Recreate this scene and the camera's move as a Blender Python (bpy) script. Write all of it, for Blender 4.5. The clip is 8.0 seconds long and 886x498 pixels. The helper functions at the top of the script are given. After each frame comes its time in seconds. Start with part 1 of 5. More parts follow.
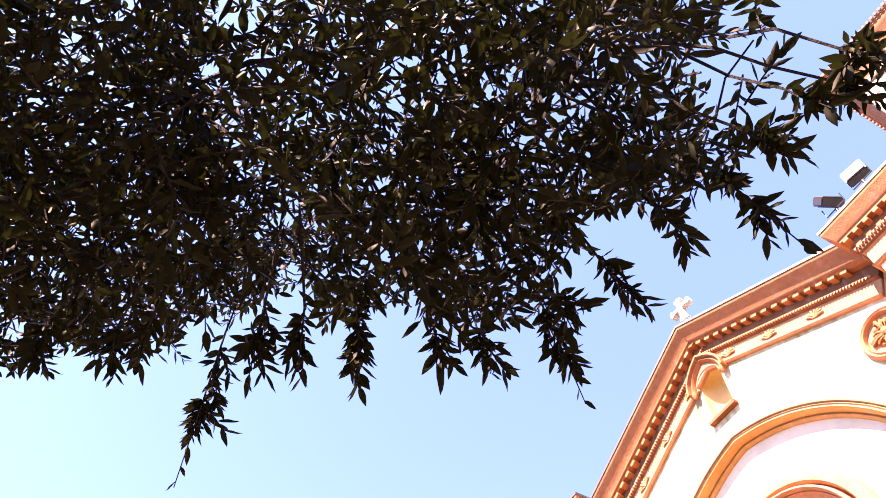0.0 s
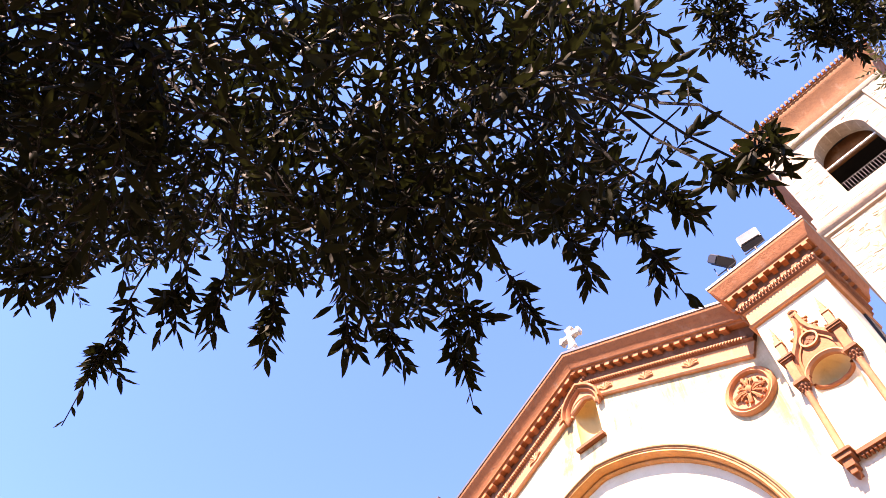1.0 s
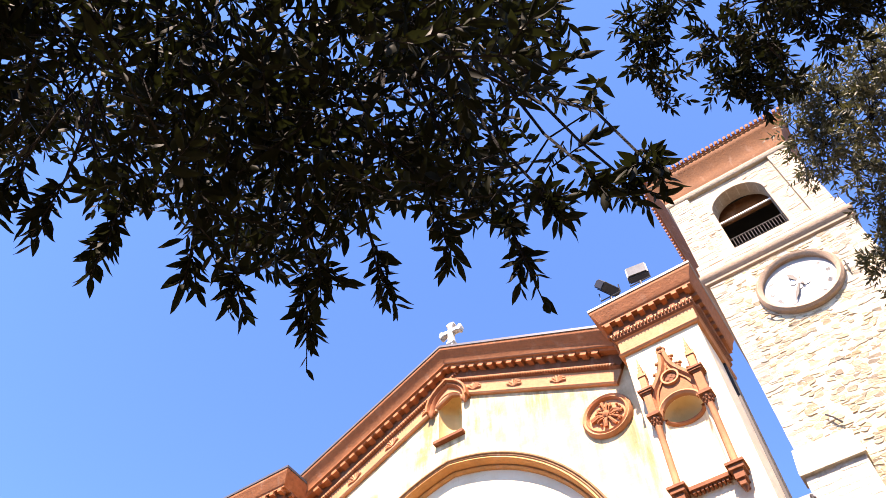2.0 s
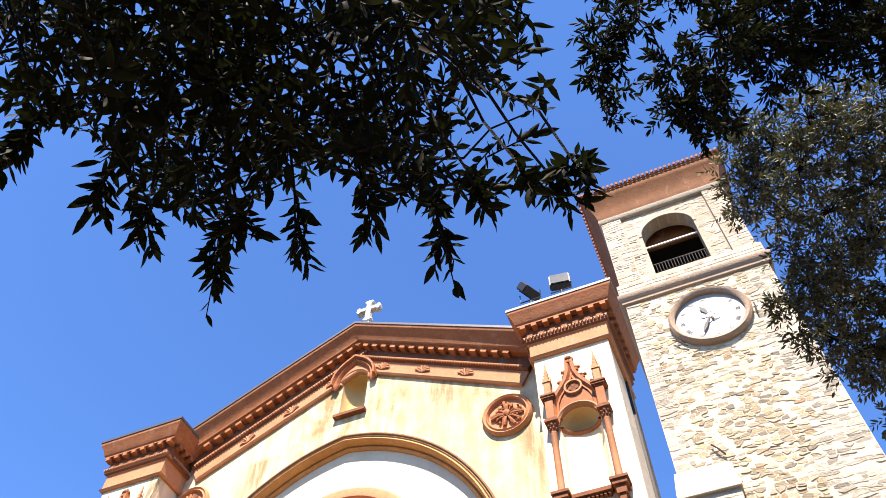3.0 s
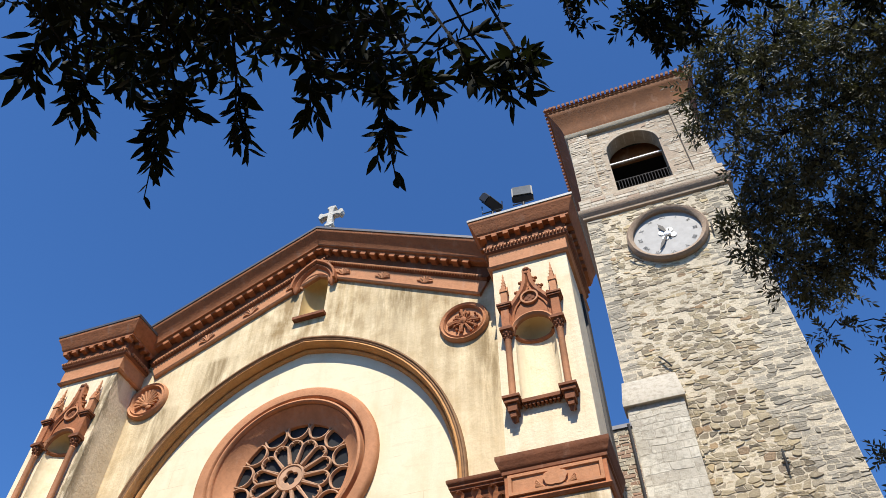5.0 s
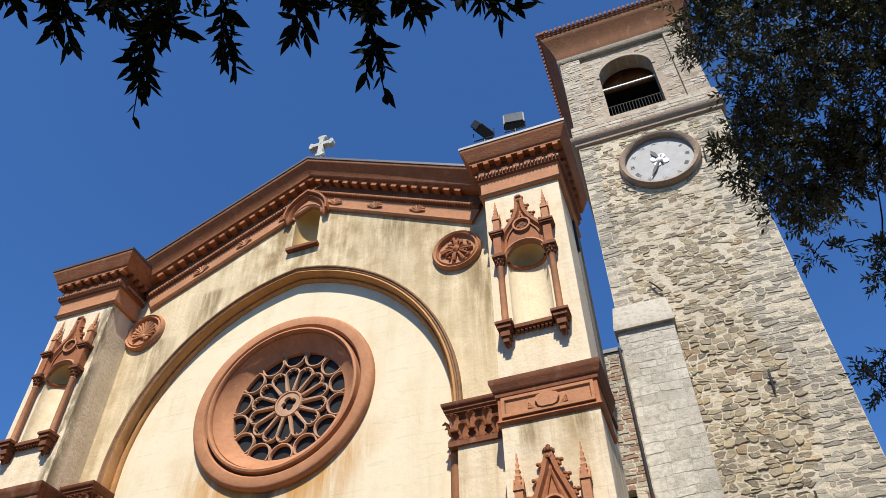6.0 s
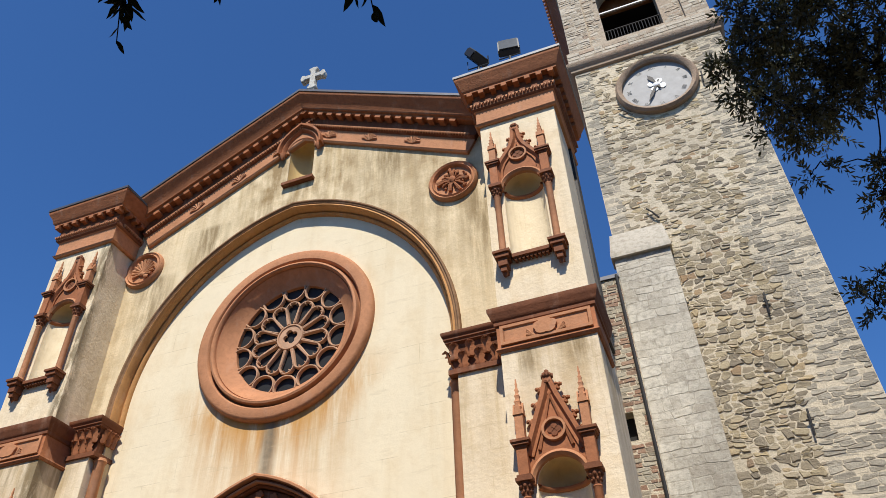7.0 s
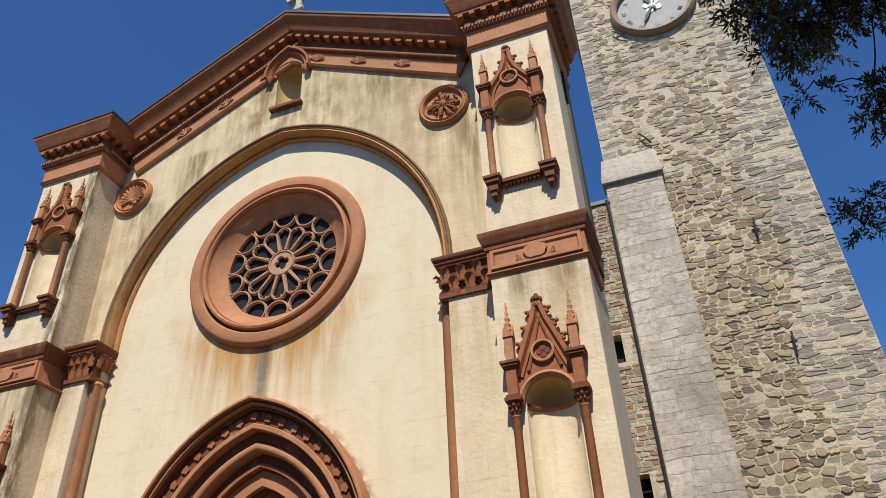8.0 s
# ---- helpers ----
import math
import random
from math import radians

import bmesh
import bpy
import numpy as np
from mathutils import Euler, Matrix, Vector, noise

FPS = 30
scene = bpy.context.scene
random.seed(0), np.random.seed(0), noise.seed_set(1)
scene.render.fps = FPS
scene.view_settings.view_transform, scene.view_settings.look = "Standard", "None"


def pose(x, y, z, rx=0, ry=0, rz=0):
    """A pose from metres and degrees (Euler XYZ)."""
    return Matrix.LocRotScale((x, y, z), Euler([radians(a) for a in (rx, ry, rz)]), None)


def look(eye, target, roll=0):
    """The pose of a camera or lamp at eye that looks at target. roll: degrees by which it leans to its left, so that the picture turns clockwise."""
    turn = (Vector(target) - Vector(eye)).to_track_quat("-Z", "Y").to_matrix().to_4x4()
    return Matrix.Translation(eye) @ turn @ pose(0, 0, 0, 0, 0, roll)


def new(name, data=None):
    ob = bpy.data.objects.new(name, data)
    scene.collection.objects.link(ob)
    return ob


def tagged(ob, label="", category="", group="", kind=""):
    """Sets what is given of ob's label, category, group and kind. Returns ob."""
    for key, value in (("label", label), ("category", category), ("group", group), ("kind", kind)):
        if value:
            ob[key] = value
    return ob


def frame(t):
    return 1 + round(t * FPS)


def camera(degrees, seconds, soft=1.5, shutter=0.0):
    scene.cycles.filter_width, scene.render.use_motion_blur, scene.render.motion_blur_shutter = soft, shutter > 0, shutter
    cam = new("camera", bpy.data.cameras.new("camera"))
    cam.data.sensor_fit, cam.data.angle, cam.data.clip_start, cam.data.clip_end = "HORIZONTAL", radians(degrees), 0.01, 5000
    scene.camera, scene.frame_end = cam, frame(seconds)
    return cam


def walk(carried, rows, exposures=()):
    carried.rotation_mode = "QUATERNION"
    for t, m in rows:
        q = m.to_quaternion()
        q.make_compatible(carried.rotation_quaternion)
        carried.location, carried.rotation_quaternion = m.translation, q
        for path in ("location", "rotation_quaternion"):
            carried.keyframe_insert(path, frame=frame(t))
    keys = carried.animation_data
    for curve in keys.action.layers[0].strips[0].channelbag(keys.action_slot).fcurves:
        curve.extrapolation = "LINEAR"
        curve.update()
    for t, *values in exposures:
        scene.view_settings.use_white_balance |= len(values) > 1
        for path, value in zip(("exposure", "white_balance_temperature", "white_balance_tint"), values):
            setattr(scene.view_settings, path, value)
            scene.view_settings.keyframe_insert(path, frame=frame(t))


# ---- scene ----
def aim(x, y, z, yaw, pitch, roll):
    """A camera pose from its heading, tilt and lean in degrees."""
    return pose(x, y, z, 90 + pitch, 0, yaw) @ pose(0, 0, 0, 0, 0, roll)


cam = camera(60.31, 8.0, soft=0.85)
walk(cam, [
    (0.0, aim(7.022, -10.861, 1.770, 61.69, 59.43, 1.28)),
    (0.5, aim(7.012, -10.880, 1.757, 54.18, 59.61, -0.62)),
    (1.0, aim(7.054, -10.929, 1.677, 48.17, 59.28, 0.20)),
    (1.5, aim(7.065, -10.875, 1.716, 40.70, 58.71, -0.60)),
    (2.8, aim(7.085, -10.769, 1.734, 26.20, 57.19, 1.86)),
    (3.0, aim(7.088, -10.783, 1.719, 24.59, 56.94, 1.71)),
    (3.5, aim(7.106, -10.758, 1.715, 22.22, 56.19, 1.99)),
    (4.0, aim(7.122, -10.761, 1.689, 21.09, 54.76, 2.10)),
    (4.5, aim(7.128, -10.744, 1.697, 20.42, 52.72, 0.93)),
    (6.0, aim(7.130, -10.726, 1.649, 19.21, 45.02, -1.16)),
    (6.5, aim(7.119, -10.703, 1.644, 19.12, 42.47, -1.99)),
    (7.0, aim(7.127, -10.705, 1.634, 19.14, 39.94, -2.49)),
    (7.5, aim(7.128, -10.677, 1.621, 19.01, 37.62, -2.28)),
    (8.0, aim(7.131, -10.661, 1.599, 18.68, 34.52, -2.93)),
], exposures=[(0.0, 2.98, 9100, 54), (0.5, 2.76, 8700, 49), (1.0, 2.5, 8300, 41), (1.5, 2.28, 8000, 34), (3.0, 1.52, 7000, 18), (3.5, 1.27, 6750, 13), (4.0, 0.98, 6550, 10), (4.5, 0.72, 6450, 10), (6.0, 0.38, 6350, 10), (6.5, 0.29, 6350, 10), (7.0, 0.24, 6350, 10), (8.0, 0.06, 6400, 10)])

# ---- daylight ----
SUN_AZ, SUN_EL = 11.0, 53.0
world = bpy.data.worlds.new("sky")
scene.world = world
world.use_nodes = True
wn = world.node_tree.nodes
sky = wn.new("ShaderNodeTexSky")
sky.sky_type, sky.sun_disc = "NISHITA", False
sky.sun_elevation, sky.sun_rotation = radians(SUN_EL), radians(180 - SUN_AZ)
sky.air_density, sky.dust_density, sky.ozone_density = 1.0, 0.25, 6.0
wn["Background"].inputs[1].default_value = 0.087
tone = wn.new("ShaderNodeMix")
tone.data_type, tone.blend_type = "RGBA", "MULTIPLY"
tone.inputs[0].default_value = 1.0
tone.inputs[7].default_value = (0.68, 1.05, 1.42, 1)
world.node_tree.links.new(sky.outputs[0], tone.inputs[6])
world.node_tree.links.new(tone.outputs[2], wn["Background"].inputs[0])
sun = new("sun", bpy.data.lights.new("sun", "SUN"))
sun.data.energy, sun.data.angle, sun.data.color = 5.2, radians(0.55), (1.0, 0.938, 0.835)
SUN_DIR = Vector((math.sin(radians(SUN_AZ)) * math.cos(radians(SUN_EL)), -math.cos(radians(SUN_AZ)) * math.cos(radians(SUN_EL)), math.sin(radians(SUN_EL))))
sun.matrix_world = look(SUN_DIR * 60, (0, 0, 0))


# ---- materials ----
class Mat:
    """A node material with a few shorthands."""

    def __init__(self, name, rough=0.8, metal=0.0, spec=0.3):
        self.m = bpy.data.materials.new(name)
        self.m.use_nodes = True
        self.t = self.m.node_tree
        self.b = self.t.nodes["Principled BSDF"]
        self.b.inputs["Roughness"].default_value = rough
        self.b.inputs["Metallic"].default_value = metal
        self.b.inputs["Specular IOR Level"].default_value = spec
        self.pos = self.add("ShaderNodeNewGeometry")

    def add(self, kind, **props):
        n = self.t.nodes.new(kind)
        for k, v in props.items():
            if k == "operation":
                n.operation = v
            elif k == "blend_type":
                n.blend_type = v
            elif k == "data_type":
                n.data_type = v
        return n

    def link(self, a, b):
        self.t.links.new(a, b)

    def where(self, scale=(1, 1, 1), shift=(0, 0, 0)):
        n = self.add("ShaderNodeMapping")
        n.inputs["Scale"].default_value = scale
        n.inputs["Location"].default_value = shift
        self.link(self.pos.outputs["Position"], n.inputs["Vector"])
        return n.outputs[0]

    def noise(self, scale, detail=4, vec=None, rough=0.55):
        n = self.add("ShaderNodeTexNoise")
        n.inputs["Scale"].default_value, n.inputs["Detail"].default_value, n.inputs["Roughness"].default_value = scale, detail, rough
        self.link(vec if vec is not None else self.pos.outputs["Position"], n.inputs["Vector"])
        return n.outputs["Fac"]

    def ramp(self, fac, stops):
        n = self.add("ShaderNodeValToRGB")
        els = n.color_ramp.elements
        while len(els) < len(stops):
            els.new(0.5)
        for e, (p, c) in zip(els, stops):
            e.position, e.color = p, (*c, 1) if not isinstance(c, (int, float)) else (c, c, c, 1)
        self.link(fac, n.inputs[0])
        return n.outputs[0]

    def mix(self, fac, a, b, kind="MIX"):
        n = self.add("ShaderNodeMix", data_type="RGBA", blend_type=kind)
        for s, v in ((0, fac), (6, a), (7, b)):
            if isinstance(v, (int, float)):
                n.inputs[s].default_value = v
            elif isinstance(v, tuple):
                n.inputs[s].default_value = (*v, 1)
            else:
                self.link(v, n.inputs[s])
        return n.outputs[2]

    def math(self, op, a, b=0.0):
        n = self.add("ShaderNodeMath", operation=op)
        for s, v in enumerate((a, b)):
            if isinstance(v, (int, float)):
                n.inputs[s].default_value = v
            else:
                self.link(v, n.inputs[s])
        return n.outputs[0]

    def span(self, fac, lo, hi):
        n = self.add("ShaderNodeMapRange")
        n.inputs[1].default_value, n.inputs[2].default_value = lo, hi
        self.link(fac, n.inputs[0])
        return n.outputs[0]

    def chance(self):
        """A value for each object or loose island."""
        o = self.add("ShaderNodeObjectInfo")
        return self.math("FRACT", self.math("ADD", o.outputs["Random"], self.pos.outputs["Random Per Island"]))

    def xyz(self):
        n = self.add("ShaderNodeSeparateXYZ")
        self.link(self.pos.outputs["Position"], n.inputs[0])
        return n.outputs

    def done(self, colour, height=None, strength=0.3, dist=0.01, rough=None):
        if isinstance(colour, tuple):
            self.b.inputs["Base Color"].default_value = (*colour, 1)
        else:
            self.link(colour, self.b.inputs["Base Color"])
        if rough is not None:
            self.link(rough, self.b.inputs["Roughness"])
        if height is not None:
            n = self.add("ShaderNodeBump")
            n.inputs["Strength"].default_value, n.inputs["Distance"].default_value = strength, dist
            self.link(height, n.inputs["Height"])
            self.link(n.outputs[0], self.b.inputs["Normal"])
        return self.m


def plaster(name, tone, streak, grime, joints=False, corner=False, drips=()):
    """Limewashed plaster with rain streaks and patches."""
    m = Mat(name, 0.9, 0, 0.15)
    base = m.mix(m.ramp(m.noise(0.7, 5), [(0.3, 0), (0.7, 1)]), tuple(c * 0.93 for c in tone), tuple(min(c * 1.05, 0.9) for c in tone))
    base = m.mix(m.ramp(m.noise(6, 6), [(0.45, 0), (0.75, 0.35)]), base, tuple(c * 0.85 for c in tone))
    base = m.mix(m.ramp(m.noise(2.4, 7, None, 0.62), [(0.5, 0), (0.68, 0.38)]), base, (0.56, 0.40, 0.205))
    rain = m.math("ADD", m.math("MULTIPLY", m.noise(1.0, 6, m.where((2.0, 2.0, 0.28)), 0.65), 0.65), m.math("MULTIPLY", m.noise(1.7, 6, None, 0.65), 0.35))
    rain2 = m.noise(1.0, 4, m.where((7.0, 7.0, 0.3), (3, 0, 1)), 0.6)
    z = m.xyz()[2]
    high = m.span(z, streak[0], streak[1])
    f = m.math("MULTIPLY", m.ramp(rain, [(0.44, 0), (0.58, 1)]), m.math("ADD", m.math("MULTIPLY", high, streak[2]), streak[3]))
    base0 = base
    f = m.math("MULTIPLY", f, m.ramp(m.noise(0.4, 4, m.where((1, 1, 0.6), (2, 5, 1))), [(0.36, 0.15), (0.56, 1)]))
    base = m.mix(f, base0, grime)
    f2 = m.math("MULTIPLY", m.ramp(rain2, [(0.52, 0), (0.72, 1)]), m.math("ADD", m.math("MULTIPLY", high, 0.3), 0.16))
    base = m.mix(f2, base, (0.40, 0.27, 0.11))
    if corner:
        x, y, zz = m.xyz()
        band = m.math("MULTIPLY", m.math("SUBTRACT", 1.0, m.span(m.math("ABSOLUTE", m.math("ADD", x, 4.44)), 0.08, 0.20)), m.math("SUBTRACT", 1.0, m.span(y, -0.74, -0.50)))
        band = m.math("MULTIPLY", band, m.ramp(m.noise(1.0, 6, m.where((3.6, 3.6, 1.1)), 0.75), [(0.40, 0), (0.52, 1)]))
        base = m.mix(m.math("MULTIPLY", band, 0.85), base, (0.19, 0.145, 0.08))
    for cx, hw, ztop, long in drips:
        x, _, zz = m.xyz()
        f = m.math("SUBTRACT", 1.0, m.span(m.math("ABSOLUTE", m.math("SUBTRACT", x, cx)), hw * 0.3, hw))
        f = m.math("MULTIPLY", f, m.math("MULTIPLY", m.span(zz, ztop - long, ztop - long * 0.35), m.math("SUBTRACT", 1.0, m.span(zz, ztop, ztop + 0.12))))
        f = m.math("MULTIPLY", f, m.ramp(m.noise(1.0, 6, m.where((4.5, 4.5, 0.55), (cx, 0, 3)), 0.7), [(0.40, 0), (0.60, 0.85)]))
        base = m.mix(f, base, (0.235, 0.165, 0.08))
    h = m.math("ADD", m.noise(14, 6), m.math("MULTIPLY", m.noise(90, 3), 0.4))
    if joints:
        b = m.add("ShaderNodeTexBrick")
        b.inputs["Scale"].default_value, b.inputs["Mortar Size"].default_value = 1.0, 0.006
        b.inputs["Brick Width"].default_value, b.inputs["Row Height"].default_value = 0.75, 0.42
        b.inputs["Color1"].default_value = b.inputs["Color2"].default_value = (1, 1, 1, 1)
        b.inputs["Mortar"].default_value = (0, 0, 0, 1)
        v = m.add("ShaderNodeCombineXYZ")
        x, _, zz = m.xyz()
        m.link(x, v.inputs[0])
        m.link(zz, v.inputs[1])
        m.link(v.outputs[0], b.inputs["Vector"])
        base = m.mix(m.math("MULTIPLY", b.outputs["Fac"], m.ramp(m.noise(1.6, 3), [(0.35, 0.0), (0.65, 0.45)])), base, (0.44, 0.33, 0.19))
    return m.done(base, h, 0.45, 0.025)


def rose_stain_plaster():
    """The inner wall's plaster: cream, with rust-ochre runs below the round window."""
    m = Mat("plaster_inner", 0.9, 0, 0.15)
    tone = (0.75, 0.64, 0.44)
    base = m.mix(m.ramp(m.noise(0.6, 5), [(0.3, 0), (0.7, 1)]), tuple(c * 0.94 for c in tone), tone)
    base = m.mix(m.ramp(m.noise(5, 6), [(0.48, 0), (0.75, 0.3)]), base, tuple(c * 0.86 for c in tone))
    base = m.mix(m.ramp(m.noise(2.2, 7, m.where((1, 1, 0.7)), 0.62), [(0.5, 0), (0.70, 0.32)]), base, (0.58, 0.43, 0.235))
    x, _, z = m.xyz()
    off = m.math("ABSOLUTE", m.math("ADD", x, 0.15))
    run = m.math("MULTIPLY", m.math("SUBTRACT", 1.0, m.span(off, 0.9, 2.0)), m.math("MULTIPLY", m.span(z, 6.6, 8.3), m.math("SUBTRACT", 1.0, m.span(z, 8.6, 9.6))))
    streaks = m.ramp(m.noise(1.0, 5, m.where((5.0, 5.0, 0.35)), 0.65), [(0.34, 0), (0.58, 1)])
    base = m.mix(m.math("MULTIPLY", m.math("MULTIPLY", run, streaks), 1.0), base, (0.46, 0.225, 0.06))
    ring = m.math("SQRT", m.math("ADD", m.math("POWER", m.math("ADD", x, 0.08), 2.0), m.math("POWER", m.math("SUBTRACT", z, 10.27), 2.0)))
    halo = m.math("MULTIPLY", m.math("SUBTRACT", 1.0, m.span(ring, 1.98, 2.75)), m.math("SUBTRACT", 1.0, m.span(z, 8.7, 9.5)))
    halo = m.math("MULTIPLY", halo, m.ramp(m.noise(1.0, 6, m.where((3.5, 3.5, 0.6), (1, 0, 4)), 0.7), [(0.36, 0), (0.56, 1)]))
    base = m.mix(halo, base, (0.50, 0.255, 0.07))
    mid = m.math("MULTIPLY", m.math("SUBTRACT", 1.0, m.span(off, 0.05, 0.22)), m.math("MULTIPLY", m.span(z, 6.4, 7.4), m.math("SUBTRACT", 1.0, m.span(z, 8.3, 8.8))))
    base = m.mix(m.math("MULTIPLY", mid, m.ramp(m.noise(2.4, 5), [(0.3, 0.6), (0.55, 1.0)])), base, (0.15, 0.125, 0.09))
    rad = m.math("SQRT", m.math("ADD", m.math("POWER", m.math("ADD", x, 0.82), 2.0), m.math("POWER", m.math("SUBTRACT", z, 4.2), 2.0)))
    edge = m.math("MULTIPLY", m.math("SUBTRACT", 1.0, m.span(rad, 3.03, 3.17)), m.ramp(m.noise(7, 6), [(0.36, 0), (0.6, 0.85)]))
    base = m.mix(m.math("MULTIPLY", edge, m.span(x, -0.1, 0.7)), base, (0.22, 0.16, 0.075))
    soft = m.ramp(m.noise(1.0, 5, m.where((2.2, 2.2, 0.2), (5, 0, 2)), 0.6), [(0.5, 0), (0.75, 0.35)])
    base = m.mix(soft, base, (0.55, 0.40, 0.20))
    cracks = m.ramp(m.noise(1.0, 4, m.where((1.2, 1.2, 7.0))), [(0.62, 0), (0.68, 0.25), (0.72, 0)])
    base = m.mix(cracks, base, (0.50, 0.40, 0.25))
    b = m.add("ShaderNodeTexBrick")
    b.inputs["Scale"].default_value, b.inputs["Mortar Size"].default_value = 1.0, 0.005
    b.inputs["Brick Width"].default_value, b.inputs["Row Height"].default_value = 1.4, 0.42
    v = m.add("ShaderNodeCombineXYZ")
    m.link(x, v.inputs[0])
    m.link(z, v.inputs[1])
    m.link(v.outputs[0], b.inputs["Vector"])
    base = m.mix(m.math("MULTIPLY", b.outputs["Fac"], m.ramp(m.noise(1.9, 3), [(0.48, 0.0), (0.62, 0.5)])), base, (0.40, 0.31, 0.19))
    return m.done(base, m.math("ADD", m.noise(9, 6), m.math("MULTIPLY", m.noise(80, 3), 0.4)), 0.25, 0.02)


def earth_red(name, tone, dark=0.55):
    """Terracotta and painted mouldings, weathered."""
    m = Mat(name, 0.78, 0, 0.25)
    base = m.mix(m.ramp(m.noise(2.2, 5), [(0.3, 0), (0.7, 1)]), tuple(c * 0.82 for c in tone), tuple(c * 1.12 for c in tone))
    base = m.mix(m.math("MULTIPLY", m.ramp(m.noise(11, 6), [(0.45, 0), (0.75, 1)]), 0.6), base, tuple(c * dark for c in tone))
    base = m.mix(m.math("MULTIPLY", m.ramp(m.noise(4.5, 5, m.where((1, 1, 0.3))), [(0.58, 0), (0.8, 1)]), 0.45), base, (0.45, 0.30, 0.21))
    base = m.mix(m.math("MULTIPLY", m.chance(), 0.18), base, tuple(c * 0.6 for c in tone))
    return m.done(base, m.math("ADD", m.noise(25, 5), m.math("MULTIPLY", m.noise(120, 2), 0.4)), 0.5, 0.015)


def stone_mat(name, stops, grime=0.35, bump=0.5, speck=0.3):
    """Natural stone whose tone differs from block to block."""
    m = Mat(name, 0.92, 0, 0.2)
    base = m.ramp(m.chance(), stops)
    base = m.mix(m.ramp(m.noise(9, 6), [(0.30, speck), (0.55, 0)]), base, (0.19, 0.16, 0.115))
    base = m.mix(m.math("MULTIPLY", m.ramp(m.noise(0.45, 5), [(0.46, 0), (0.68, 1)]), grime), base, (0.21, 0.185, 0.145))
    base = m.mix(m.ramp(m.noise(34, 4), [(0.58, 0), (0.72, 0.35)]), base, tuple(min(1.0, c * 1.45) for c in stops[-1][1]))
    return m.done(base, m.math("ADD", m.noise(16, 8, None, 0.65), m.math("MULTIPLY", m.noise(60, 4), 0.5)), bump, 0.03)


def plain(name, tone, rough=0.6, metal=0.0, scale=8.0, spread=0.25):
    m = Mat(name, rough, metal)
    base = m.mix(m.noise(scale, 5), tuple(c * (1 - spread) for c in tone), tuple(min(c * (1 + spread), 0.95) for c in tone))
    return m.done(base, m.noise(scale * 6, 4), 0.15, 0.005)


def leaf_mat(name, dark, light, through_tone, share=0.12, gloss=0.035):
    """Leathery evergreen leaf, glossy above, letting a little light through."""
    m = Mat(name, 0.55, 0, gloss)
    c = m.mix(m.chance(), dark, light)
    c = m.mix(m.math("MULTIPLY", m.noise(30, 3), 0.3), c, tuple(v * 0.6 for v in dark))
    m.done(c)
    tr = m.add("ShaderNodeBsdfTranslucent")
    tr.inputs[0].default_value = (*through_tone, 1)
    mx = m.add("ShaderNodeMixShader")
    mx.inputs[0].default_value = share
    m.link(m.b.outputs[0], mx.inputs[1])
    m.link(tr.outputs[0], mx.inputs[2])
    m.link(mx.outputs[0], m.t.nodes["Material Output"].inputs[0])
    return m.m


PLASTER = plaster("plaster_upper", (0.70, 0.565, 0.355), (10.0, 15.0, 0.55, 0.6), (0.31, 0.215, 0.105), False, False, ((4.2, 0.42, 12.7, 3.6), (-3.5, 0.6, 12.5, 3.2), (-2.3, 0.7, 13.6, 1.8), (2.2, 0.9, 14.6, 1.8)))
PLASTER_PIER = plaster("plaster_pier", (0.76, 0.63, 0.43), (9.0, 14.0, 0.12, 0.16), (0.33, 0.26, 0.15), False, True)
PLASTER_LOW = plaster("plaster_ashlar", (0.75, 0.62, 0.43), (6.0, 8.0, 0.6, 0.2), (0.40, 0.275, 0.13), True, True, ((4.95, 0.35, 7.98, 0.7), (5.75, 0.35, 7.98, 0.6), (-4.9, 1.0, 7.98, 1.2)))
PLASTER_IN = rose_stain_plaster()
# ochre plaster with the domes' shade and golden bounce put into its colour
NICHE_SHADE = plaster("niche_plaster", (0.66, 0.47, 0.21), (0, 20, 0.1, 0.1), (0.45, 0.29, 0.10))
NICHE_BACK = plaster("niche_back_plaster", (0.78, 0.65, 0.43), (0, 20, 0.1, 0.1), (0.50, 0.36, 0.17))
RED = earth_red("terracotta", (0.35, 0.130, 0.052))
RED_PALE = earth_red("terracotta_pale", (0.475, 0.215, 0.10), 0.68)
# deeper copy of the terracotta, with shade of hollows and undersides in its colour
RED_DEEP_SHADED = earth_red("terracotta_deep", (0.195, 0.069, 0.028))
OCHRE = earth_red("ochre_moulding", (0.27, 0.15, 0.07), 0.5)
# brighter copy of the ochre, with bounced light put into its colour
OCHRE_BOUNCE = earth_red("ochre_soffit", (0.50, 0.25, 0.085), 0.7)
LEAD = plain("lead_flashing", (0.26, 0.255, 0.25), 0.6, 0.2)
DARKLEAD = plain("dark_flashing", (0.10, 0.10, 0.11), 0.5, 0.5)
CROSS = stone_mat("pale_marble", [(0.0, (0.48, 0.46, 0.41)), (1.0, (0.55, 0.53, 0.47))], 0.35, 0.7)
RUBBLE = stone_mat("rubble_stone", [(0.0, (0.17, 0.14, 0.10)), (0.12, (0.27, 0.22, 0.15)), (0.35, (0.37, 0.30, 0.19)), (0.55, (0.44, 0.355, 0.22)), (0.72, (0.34, 0.285, 0.20)), (0.88, (0.48, 0.375, 0.215)), (0.96, (0.37, 0.24, 0.13)), (1.0, (0.21, 0.185, 0.145))], 0.22, 1.0, 0.3)
